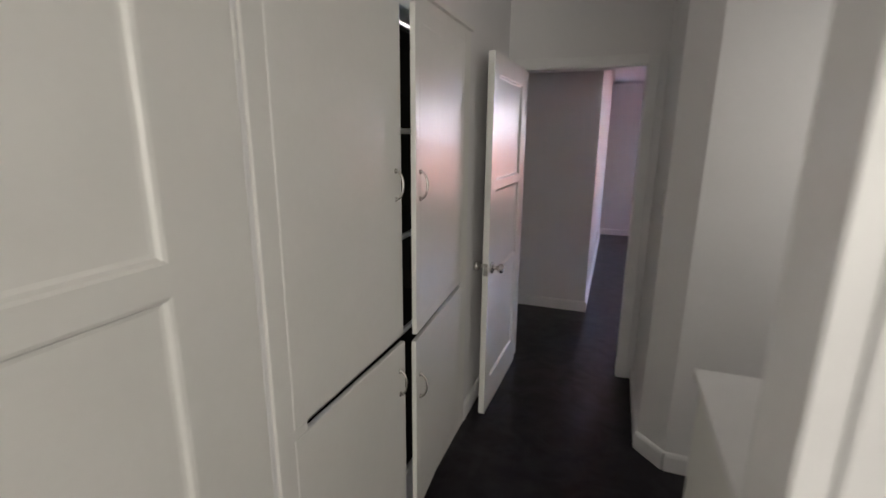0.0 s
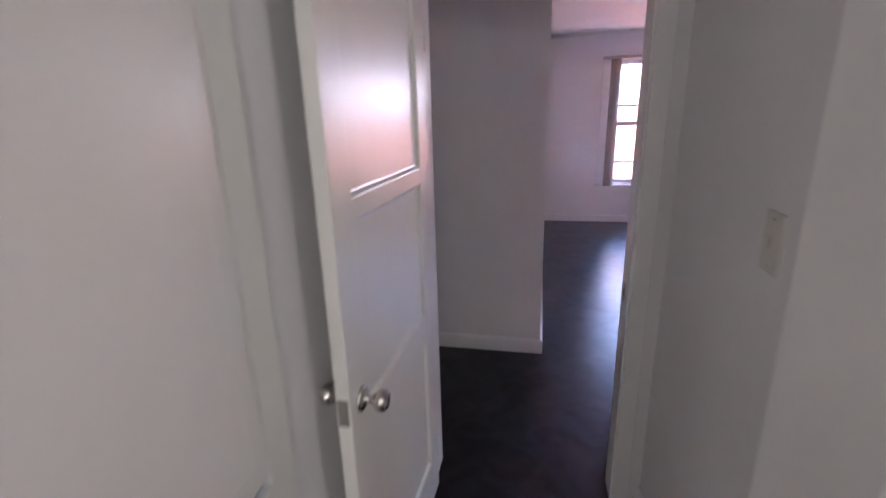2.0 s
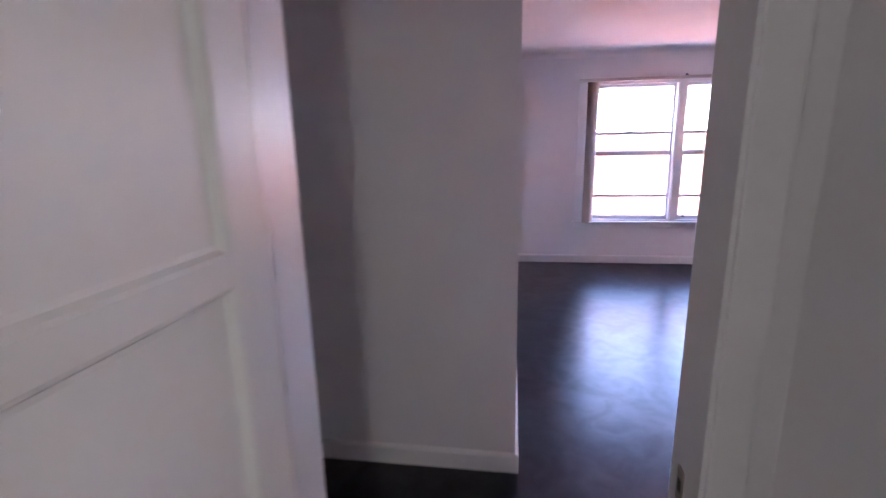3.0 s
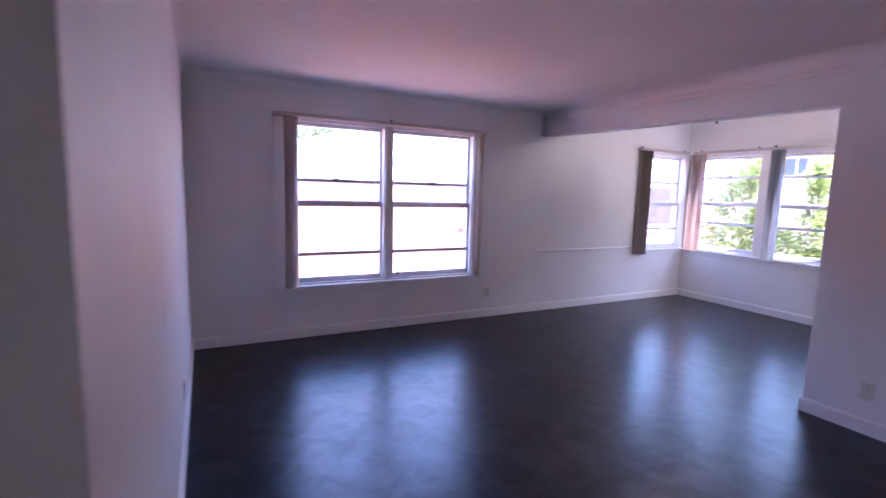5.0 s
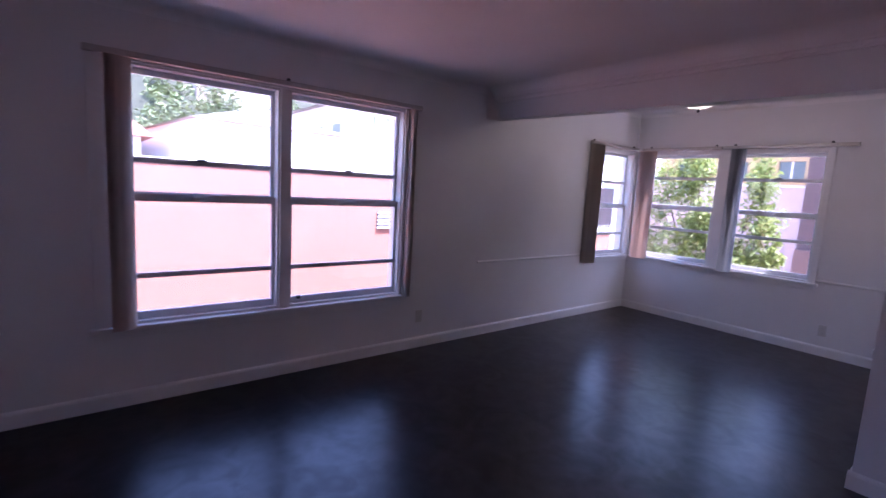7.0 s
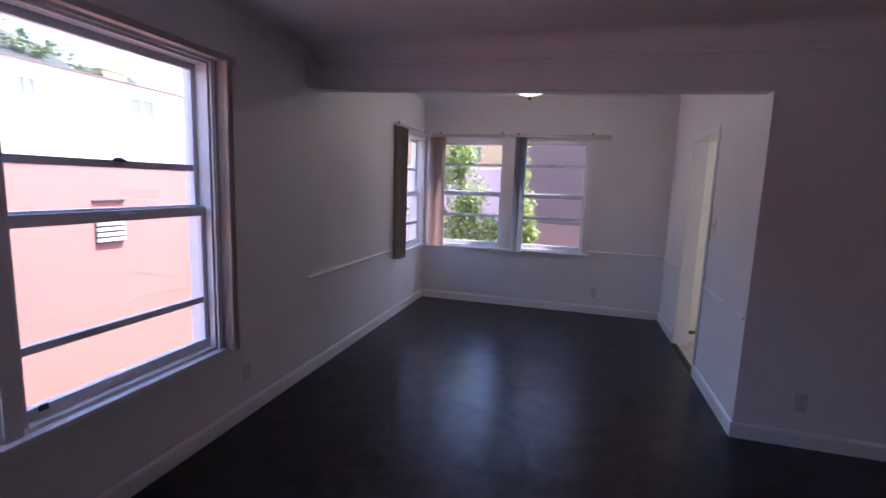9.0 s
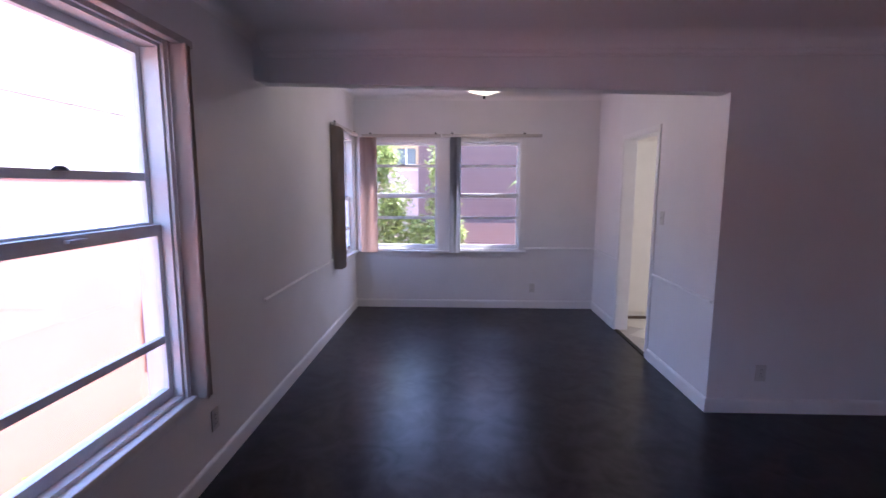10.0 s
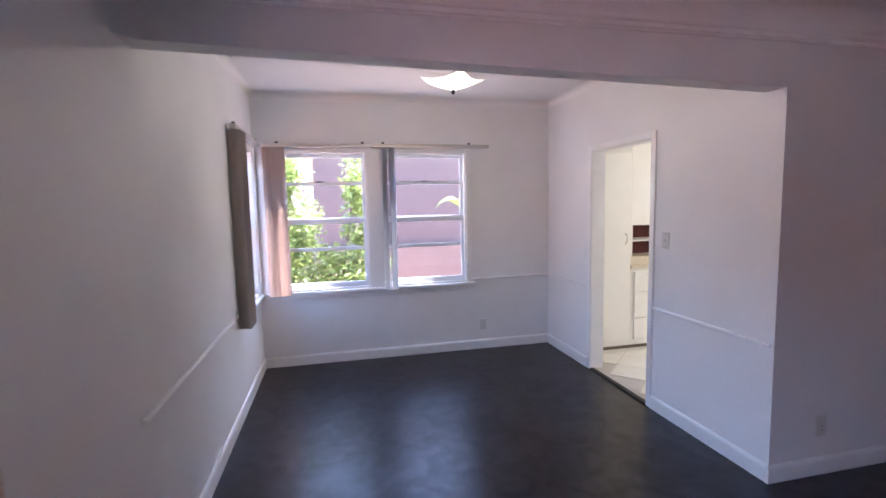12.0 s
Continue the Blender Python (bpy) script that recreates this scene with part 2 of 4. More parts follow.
# ---- plan ----
YW, XD, X2, Y2, CZ = 3.945, 6.69, 3.945, 0.925, 2.64   # window wall, dining end wall, opening wall, kitchen wall, ceiling
SOFFIT = 2.145
LZ = 2.49                                              # lower ceiling of the living room
XL, XR = -0.55, 0.40                                   # hall walls
YH = -1.20                                             # hall face of the doorway wall

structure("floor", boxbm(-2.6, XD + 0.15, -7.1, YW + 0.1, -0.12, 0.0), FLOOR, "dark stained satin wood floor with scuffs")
structure("ceiling", boxbm(-2.6, XD + 0.15, -7.1, YW + 0.1, CZ, CZ + 0.12), CEIL, "white painted plaster ceiling")
structure("ceiling_living", boxbm(-2.65, X2 + 0.01, -1.10, YW + 0.01, LZ, CZ - 0.002), CEIL, "white painted lower plaster ceiling of the living room")

WT = 0.16
HOLE_A, HOLE_B = (0.80, 2.92, 0.53, 2.15), (5.72, 6.62, 0.74, 2.11)
HOLE_C, HOLE_D = (2.885, 3.85, 0.74, 2.11), (1.86, 2.76, 0.74, 2.11)
structure("wall_north", wall(bmesh.new(), 'y', YW, YW + WT, -0.15, XD + WT, -0.1, CZ, [HOLE_A, HOLE_B]), PLASTER, "white plaster wall with a double window and a corner window")
structure("wall_east", wall(bmesh.new(), 'x', XD, XD + WT, Y2 - 0.12, YW, -0.1, CZ, [HOLE_C, HOLE_D]), PLASTER, "white plaster end wall of the dining area with two windows")
structure("wall_west", wall(bmesh.new(), 'x', -0.15, 0.0, 0.0, YW, 0, CZ), PLASTER, "white plaster side wall ending at the passage")
structure("wall_passage", wall(bmesh.new(), 'y', 0.003, 0.15, -2.6, -0.15, 0, CZ), PLASTER, "white plaster wall facing the hall door")
KD = (4.975, 5.80, 0.0, 2.03)
structure("wall_kitchen", wall(bmesh.new(), 'y', Y2 - 0.12, Y2, X2, XD, 0, CZ, [KD]), PLASTER, "white plaster wall with the kitchen doorway")
structure("wall_opening", wall(bmesh.new(), 'x', X2, X2 + 0.12, -1.08, Y2 - 0.12, 0, CZ), PLASTER, "white plaster wall beside the dining opening")
bm = boxbm(X2, X2 + 0.12, Y2, YW, SOFFIT, CZ)
for v in bm.verts:
    if v.co.z < CZ - 0.01:
        v.co.z = SOFFIT + (0.062 if v.co.y > 2 else -0.008)
structure("wall_beam", bm, PLASTER, "white plaster header over the dining opening")
HD = (-0.45, 0.30, 0.0, 2.045)
structure("wall_south", wall(bmesh.new(), 'y', YH, -1.08, -2.6, X2 + 0.12, 0, CZ, [HD]), PLASTER, "white plaster wall with the hall doorway")
structure("wall_hall", wall(bmesh.new(), 'x', XL - 0.12, XL, -7.0, YH, 0, CZ, [(-3.50, -2.14, 0.05, 2.05), (-4.42, -3.60, 0.0, 2.04)]), PLASTER, "white hall wall around the built-in cupboard")
structure("wall_far_west", wall(bmesh.new(), 'x', -2.75, -2.6, -1.2, 0.15, 0, CZ), PLASTER, "plain white wall closing the passage")
bm = bmesh.new()
wall(bm, 'x', XR, XR + 0.1, -1.98, YH, 0, CZ)
vs = [bm.verts.new((x, y, z)) for z in (0, CZ) for x, y in ((XR, -1.98), (0.52, -2.11), (0.62, -2.03), (XR + 0.1, -1.98))]
for q in ((0, 1, 5, 4), (1, 2, 6, 5), (2, 3, 7, 6), (3, 0, 4, 7), (3, 2, 1, 0), (4, 5, 6, 7)):
    bm.faces.new([vs[i] for i in q])
bmesh.ops.recalc_face_normals(bm, faces=bm.faces)
structure("wall_hall_side", bm, PLASTER, "white hall wall with a chamfered corner")
structure("wall_recess", wall(bmesh.new(), 'y', -2.11, -2.0, 0.52, 1.5, 0, CZ), PLASTER, "white wall of the hall recess")
structure("wall_recess_back", wall(bmesh.new(), 'x', 1.4, 1.5, -3.72, -2.11, 0, CZ), PLASTER, "plain wall behind the hall recess")
structure("wall_bedroom", wall(bmesh.new(), 'y', -3.84, -3.72, 0.41, 2.6, 0, CZ), PLASTER, "white wall beside the bedroom doorway")
structure("wall_bedroom_back", wall(bmesh.new(), 'y', -7.1, -7.0, -0.6, 2.7, 0, CZ), PLASTER, "plain wall closing the bedroom")
structure("wall_bedroom_side", wall(bmesh.new(), 'x', 2.6, 2.7, -7.0, -3.72, 0, CZ), PLASTER, "plain wall closing the bedroom")

# rounded inner corner between the header and the window wall
bm = bmesh.new()
r = 0.09
arc = [(X2 - 0.001 - r + r * math.cos(a), YW - 0.001 - r + r * math.sin(a)) for a in [i * math.pi / 16 for i in range(9)]]
rows = [[bm.verts.new((x, y, z)) for x, y in arc] for z in (SOFFIT + 0.061, LZ - 0.02)]
for i in range(8):
    bm.faces.new((rows[0][i], rows[1][i], rows[1][i + 1], rows[0][i + 1])).smooth = True
k = bm.verts.new((X2 - 0.001, YW - 0.001, SOFFIT + 0.061))
for i in range(8):
    bm.faces.new((rows[0][i], rows[0][i + 1], k))
structure("trim_header_corner", bm, PLASTER, "rounded plaster corner where the header meets the wall")

# coved ceiling edge along the living room walls
def cove(name, p0, p1, n, r=0.2):
    prof = [(r - r * math.cos(a), -r + r * math.sin(a)) for a in [i * math.pi / 16 for i in range(9)]]
    prof = [(d + 0.001, h - 0.001) for d, h in prof]
    structure(name, sweep(bmesh.new(), p0, p1, n, prof, True, False), CEIL, "plaster cove between wall and ceiling")


cove("trim_cove_north", (0, YW, LZ), (X2, YW, LZ), (0, -1, 0), 0.06)
cove("trim_cove_west", (0, 0, LZ), (0, YW, LZ), (1, 0, 0), 0.06)
cove("trim_cove_dining", (X2 + 0.12, YW, CZ), (XD, YW, CZ), (0, -1, 0), 0.06)
cove("trim_cove_dining_end", (XD, Y2, CZ), (XD, YW, CZ), (-1, 0, 0), 0.06)
cove("trim_cove_dining_side", (X2 + 0.12, Y2, CZ), (XD, Y2, CZ), (0, 1, 0), 0.06)
CROWN = [(0, 0), (0.012, 0.003), (0.015, 0.018), (0.024, 0.026), (0.026, 0.06), (0.036, 0.066), (0.04, 0.08)] + [(0.2 - 0.16 * math.cos(i * math.pi / 16), 0.08 + 0.138 * math.sin(i * math.pi / 16)) for i in range(1, 9)] + [(0, 0.218)]
structure("trim_crown", sweep(bmesh.new(), (X2, -1.08, LZ - 0.131), (X2, YW, LZ - 0.131), (-1, 0, 0), [(d * 0.7, h * 0.6) for d, h in CROWN]), CEIL, "stepped plaster crown moulding on the header")

BASE = [(0, 0), (0.016, 0), (0.016, 0.082), (0.011, 0.094), (0.004, 0.1), (0, 0.1)]


def baseboard(p0, p1, n):
    structure("baseboard", sweep(bmesh.new(), p0, p1, n, BASE), TRIM, "white painted wooden baseboard")


E = 0.001
baseboard((0, YW, E), (XD, YW, E), (0, -1, 0))
baseboard((XD, Y2, E), (XD, YW - 0.016, E), (-1, 0, 0))
baseboard((X2, Y2, E), (KD[0] - 0.05, Y2, E), (0, 1, 0))
baseboard((KD[1] + 0.05, Y2, E), (XD - 0.016, Y2, E), (0, 1, 0))
baseboard((X2, -1.08, E), (X2, Y2 + 0.016, E), (-1, 0, 0))
baseboard((0, -0.013, E), (0, YW - 0.016, E), (1, 0, 0))
baseboard((-2.6, 0.003, E), (0, 0.003, E), (0, -1, 0))
baseboard((XR, -1.985, E), (XR, YH, E), (-1, 0, 0))
baseboard((XR, -1.98, E), (0.52, -2.11, E), Vector((-0.73, -0.68, 0)))
baseboard((0.52, -2.11, E), (1.4, -2.11, E), (0, -1, 0))
baseboard((XL, -2.08, E), (XL, YH - 0.03, E), (1, 0, 0))
baseboard((0.37, -1.08, E), (X2, -1.08, E), (0, 1, 0))

RAIL = [(0, 0), (0.010, 0.003), (0.016, 0.012), (0.010, 0.022), (0, 0.025)]


def chair_rail(p0, p1, n):
    structure("trim_chair_rail", sweep(bmesh.new(), p0, p1, n, RAIL), TRIM, "thin white chair rail moulding")


chair_rail((X2 - 0.085, YW, 0.765), (5.60, YW, 0.765), (0, -1, 0))
chair_rail((XD, Y2, 0.76), (XD, 1.83, 0.76), (-1, 0, 0))
chair_rail((X2 + 0.02, Y2, 0.76), (KD[0] - 0.05, Y2, 0.76), (0, 1, 0))
chair_rail((KD[1] + 0.05, Y2, 0.76), (XD - 0.016, Y2, 0.76), (0, 1, 0))


def doorway_trim(name, axis, c0, c1, a0, a1, top, w=0.06, material=None, sides=(1, 1)):
    """Jamb lining and flat casing of a doorway through a wall c0..c1."""
    material = material or TRIM
    ob = thing(name, "white painted doorway lining and casing", "door frame", kind="structure")
    e, t = 0.012, 0.012
    for nm, b in (("jamb", (a0 - 0.002, a0 + t, c0 - 0.004, c1 + 0.004, 0.001, top)), ("jamb", (a1 - t, a1 + 0.002, c0 - 0.004, c1 + 0.004, 0.001, top)), ("head", (a0, a1, c0 - 0.004, c1 + 0.004, top - t, top + 0.002))):
        part(nm, boxbm(*(b if axis == 'y' else (b[2], b[3], b[0], b[1], b[4], b[5]))), material, ob)
    for s, y0, y1 in ((0, c0 - e, c0 - 0.001), (1, c1 + 0.001, c1 + e)):
        if not sides[s]:
            continue
        for b in ((a0 - w, a0 + 0.004, y0, y1, 0.001, top + w), (a1 - 0.004, a1 + w, y0, y1, 0.001, top + w), (a0 + 0.005, a1 - 0.005, y0, y1, top - 0.004, top + w)):
            part("casing", boxbm(*(b if axis == 'y' else (b[2], b[3], b[0], b[1], b[4], b[5])), bevel=0.003), material, ob)
    return ob


doorway_trim("door_frame", 'y', YH, -1.08, HD[0], HD[1], HD[3], 0.055)
doorway_trim("door_frame", 'y', Y2 - 0.12, Y2, KD[0], KD[1], KD[3], 0.045)
# strike plate in the hall jamb
strike = thing("strike_plate", "worn metal strike plate in the hall door jamb", "hardware", pose(0.287, -1.13, 0.9))
part("plate", boxbm(-0.002, 0.001, -0.014, 0.014, -0.035, 0.035, bevel=0.0008), BRASS, strike)
part("latch_hole", boxbm(-0.003, 0.0, -0.007, 0.007, -0.012, 0.012), BLACK, strike)


# ---- panelled doors ----
def panel_door(name, label, m, w, h, stile=0.1, panels=((0.2, 0.79), (0.85, 1.335), (1.38, 1.93)), t=0.035):
    """Local x from the hinge along the leaf, y through it, z up."""
    ob = thing(name, label, "door", m)
    bm = bmesh.new()
    box(bm, 0, stile, -t / 2, t / 2, 0.012, h, bevel=0.002)
    box(bm, w - stile, w, -t / 2, t / 2, 0.012, h, bevel=0.002)
    zs = [0.012] + [z for p in panels for z in p] + [h]
    for z0, z1 in zip(zs[::2], zs[1::2]):
        box(bm, stile - 0.001, w - stile + 0.001, -t / 2 + 0.0004, t / 2 - 0.0004, z0, z1)
    part("leaf_frame", bm, ENAMEL, ob)
    for z0, z1 in panels:
        bm = bmesh.new()
        for s in (-1, 1):
            rings = []
            for inset, dep in ((0, t / 2 - 0.001), (0.006, t / 2 - 0.003), (0.012, t / 2 - 0.011), (0.02, t / 2 - 0.013)):
                rings.append([bm.verts.new((x, s * dep, z)) for x, z in ((stile + inset, z0 + inset), (w - stile - inset, z0 + inset), (w - stile - inset, z1 - inset), (stile + inset, z1 - inset))])
            for r0, r1 in zip(rings, rings[1:]):
                for k in range(4):
                    bm.faces.new((r0[k], r0[(k + 1) % 4], r1[(k + 1) % 4], r1[k]))
            bm.faces.new(rings[-1])
        bmesh.ops.recalc_face_normals(bm, faces=bm.faces)
        part("panel", bm, ENAMEL, ob)
    for s in (-1, 1):
        bm = bmesh.new()
        lathe(bm, [(0.033, 0), (0.033, 0.004), (0.026, 0.009), (0.012, 0.011), (0.011, 0.03), (0.018, 0.036), (0.027, 0.046), (0.027, 0.058), (0.02, 0.066), (0.006, 0.068)], pose(w - 0.065, s * t / 2, 0.9, -90 * s))
        part("knob", bm, CHROME, ob, "round brushed metal knob")
    part("latch_plate", boxbm(w - 0.001, w + 0.002, -0.013, 0.013, 0.865, 0.935, bevel=0.0006), CHROME, ob, "metal latch plate")
    for z in (0.2, 1.8):
        part("hinge", tube(bmesh.new(), [(-0.004, t / 2, z - 0.045), (-0.004, t / 2, z + 0.045)], 0.005), ENAMEL, ob, "painted butt hinge")
    return ob


panel_door("hall_door", "white three-panel hall door standing open against the wall", pose(-0.438, -1.235, 0, 0, 0, -91.5), 0.755, 2.03)
panel_door("closet_door", "white three-panel closet door shut in the hall wall", pose(-0.564, -3.613, 0, 0, 0, -90), 0.795, 2.03, 0.2, ((0.2, 0.78), (0.84, 1.335), (1.395, 1.93)))
doorway_trim("door_frame", 'x', XL - 0.12, XL, -4.42, -3.60, 2.04, 0.085, None, (0, 0))

# ---- built-in cupboard ----
cup = thing("built_in_cupboard", "white built-in hall cupboard with its doors ajar", "cupboard")
y0, y1, zt = -3.50, -2.14, 2.05
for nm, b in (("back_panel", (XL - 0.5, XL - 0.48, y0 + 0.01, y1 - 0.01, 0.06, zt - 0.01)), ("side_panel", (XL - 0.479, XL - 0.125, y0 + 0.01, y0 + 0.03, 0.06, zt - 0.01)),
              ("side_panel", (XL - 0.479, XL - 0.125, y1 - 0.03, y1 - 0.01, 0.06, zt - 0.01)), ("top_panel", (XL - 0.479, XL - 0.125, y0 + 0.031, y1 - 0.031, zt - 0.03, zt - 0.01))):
    part(nm, boxbm(*b), SHADE_AND_DARKWOOD, cup, "cupboard inside with its shade in the dark colour")
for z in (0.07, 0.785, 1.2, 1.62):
    part("shelf", boxbm(XL - 0.48, XL - 0.09, y0 + 0.03, y1 - 0.03, z, z + 0.02), SHADE_AND_DARKWOOD, cup, "cupboard shelf")
    part("shelf_lip", boxbm(XL - 0.089, XL - 0.075, y0 + 0.03, y1 - 0.03, z + 0.002, z + 0.024, bevel=0.002), ENAMEL, cup, "white painted shelf edge")
for nm, b in (("stile", (XL - 0.02, XL + 0.012, y1 - 0.03, y1 + 0.055, 0.002, zt + 0.05)), ("stile", (XL - 0.02, XL + 0.012, y0 - 0.097, y0 + 0.02, 0.002, zt + 0.05)),
              ("top_rail", (XL - 0.02, XL + 0.012, y0 + 0.021, y1 - 0.031, zt - 0.02, zt + 0.05)), ("cap_moulding", (XL - 0.02, XL + 0.028, y0 - 0.097, y1 + 0.065, zt + 0.051, zt + 0.07)), ("toe_rail", (XL - 0.02, XL + 0.012, y0 + 0.021, y1 - 0.031, 0.002, 0.06))):
    part(nm, boxbm(*b, bevel=0.003), ENAMEL, cup)


def pull(parent, x, y, z):
    bm = bmesh.new()
    pts = [(x + 0.003 + 0.026 * math.sin(a), y, z - 0.048 * math.cos(a)) for a in [i * math.pi / 12 for i in range(13)]]
    tube(bm, pts, 0.0042, 8, [1.6 if i in (0, 12) else 1.0 for i in range(13)])
    for s in (-1, 1):
        lathe(bm, [(0.009, 0), (0.009, 0.003), (0.005, 0.006)], Matrix.Translation((x, y, z + s * 0.048)) @ pose(0, 0, 0, 0, 90, 0), 12)
    return part("pull", bm, CHROME, parent, "bow-shaped metal pull")


def cup_door(yh, width, z0, z1, turn, zp, lined=True, reach=0.926):
    """A lipped slab door; yh is the hinge, width signed along y."""
    bm = bmesh.new()
    lo, hi = sorted((0.0, width))
    box(bm, 0.0, 0.02, lo, hi, z0, z1, bevel=0.005)
    d = part("door", bm, ENAMEL, cup)
    d.matrix_local = pose(XL - 0.006, yh, 0, 0, 0, turn)
    pull(d, 0.02, width * reach, zp)
    if not lined:
        return
    bm = bmesh.new()
    rings = [[bm.verts.new((x, y, z)) for y, z in ((lo + i, z0 + i), (hi - i, z0 + i), (hi - i, z1 - i), (lo + i, z1 - i))] for i, x in ((0.044, 0.0195), (0.045, 0.0206), (0.051, 0.0206), (0.053, 0.0195))]
    for r0, r1 in zip(rings, rings[1:]):
        for k in range(4):
            bm.faces.new((r0[k], r0[(k + 1) % 4], r1[(k + 1) % 4], r1[k]))
    bmesh.ops.recalc_face_normals(bm, faces=bm.faces)
    part("moulding", bm, ENAMEL, d)


cup_door(y1 - 0.035, -0.71, 0.883, 2.035, 4.3, 1.443, True, 0.94)
cup_door(y0 - 0.035, 0.645, 0.883, 2.035, -0.2, 1.45, False)
cup_door(y1 - 0.035, -0.71, 0.075, 0.856, 4.1, 0.65, True, 0.94)
cup_door(y0 - 0.035, 0.645, 0.075, 0.856, -0.8, 0.705, False)

# low built-in beside the bedroom doorway and that doorway's lining
ledge = thing("low_built_in", "low white built-in cabinet with a flat top", "cabinet")
part("body", boxbm(0.40, 1.39, -3.715, -3.23, 0.001, 1.055, bevel=0.004), ENAMEL, ledge)
part("top", boxbm(0.385, 1.395, -3.717, -3.215, 1.056, 1.08, bevel=0.004), TRIM, ledge)
lin = thing("door_frame", "white painted bedroom doorway lining", "door frame", kind="structure")
part("jamb", boxbm(0.372, 0.409, -3.85, -3.71, 0.001, 2.1, bevel=0.004), TRIM, lin)
part("casing", boxbm(0.41, 0.48, -3.718, -3.70, 0.001, 2.1, bevel=0.004), TRIM, lin)
part("casing", boxbm(0.41, 0.48, -3.86, -3.842, 0.001, 2.1, bevel=0.004), TRIM, lin)


# ---- wall plates ----
def wall_plate(name, label, m, toggle):
    """Local y points into the room."""
    ob = thing(name, label, name.replace("_", " "), m, "switches and outlets")
    part("plate", boxbm(-0.035, 0.035, 0.0, 0.006, -0.058, 0.058, bevel=0.002), PLATE, ob)
    if toggle:
        part("toggle", boxbm(-0.005, 0.005, 0.006, 0.016, -0.008, 0.012, bevel=0.001), PLATE, ob)
    else:
        for z in (-0.024, 0.024):
            s = part("socket", boxbm(-0.017, 0.017, 0.006, 0.008, z - 0.014, z + 0.014, bevel=0.001), PLATE, ob)
            for x in (-0.006, 0.006):
                part("slot", boxbm(x - 0.001, x + 0.001, 0.0078, 0.0085, z - 0.004, z + 0.006), BLACK, s)
    for z in ((-0.045, 0.045) if toggle else (0.0,)):
        part("screw", tube(bmesh.new(), [(0, 0.0055, z), (0, 0.007, z)], 0.003), CHROME, ob)
    return ob


wall_plate("light_switch", "white toggle light switch on the hall wall", pose(XR, -1.90, 1.31, 0, 0, 90), True)
wall_plate("light_switch", "white toggle light switch beside the kitchen doorway", pose(4.81, Y2, 1.285, 0, 0, 0), True)
wall_plate("wall_outlet", "white wall outlet under the double window", pose(3.16, YW, 0.30, 0, 0, 180), False)
wall_plate("wall_outlet", "white wall outlet under the dining windows", pose(XD, 1.69, 0.265, 0, 0, 90), False)
wall_plate("wall_outlet", "white wall outlet beside the dining opening", pose(X2, 0.575, 0.285, 0, 0, 90), False)
wall_plate("wall_outlet", "white wall outlet on the side wall", pose(0, 2.3, 0.29, 0, 0, -90), False)


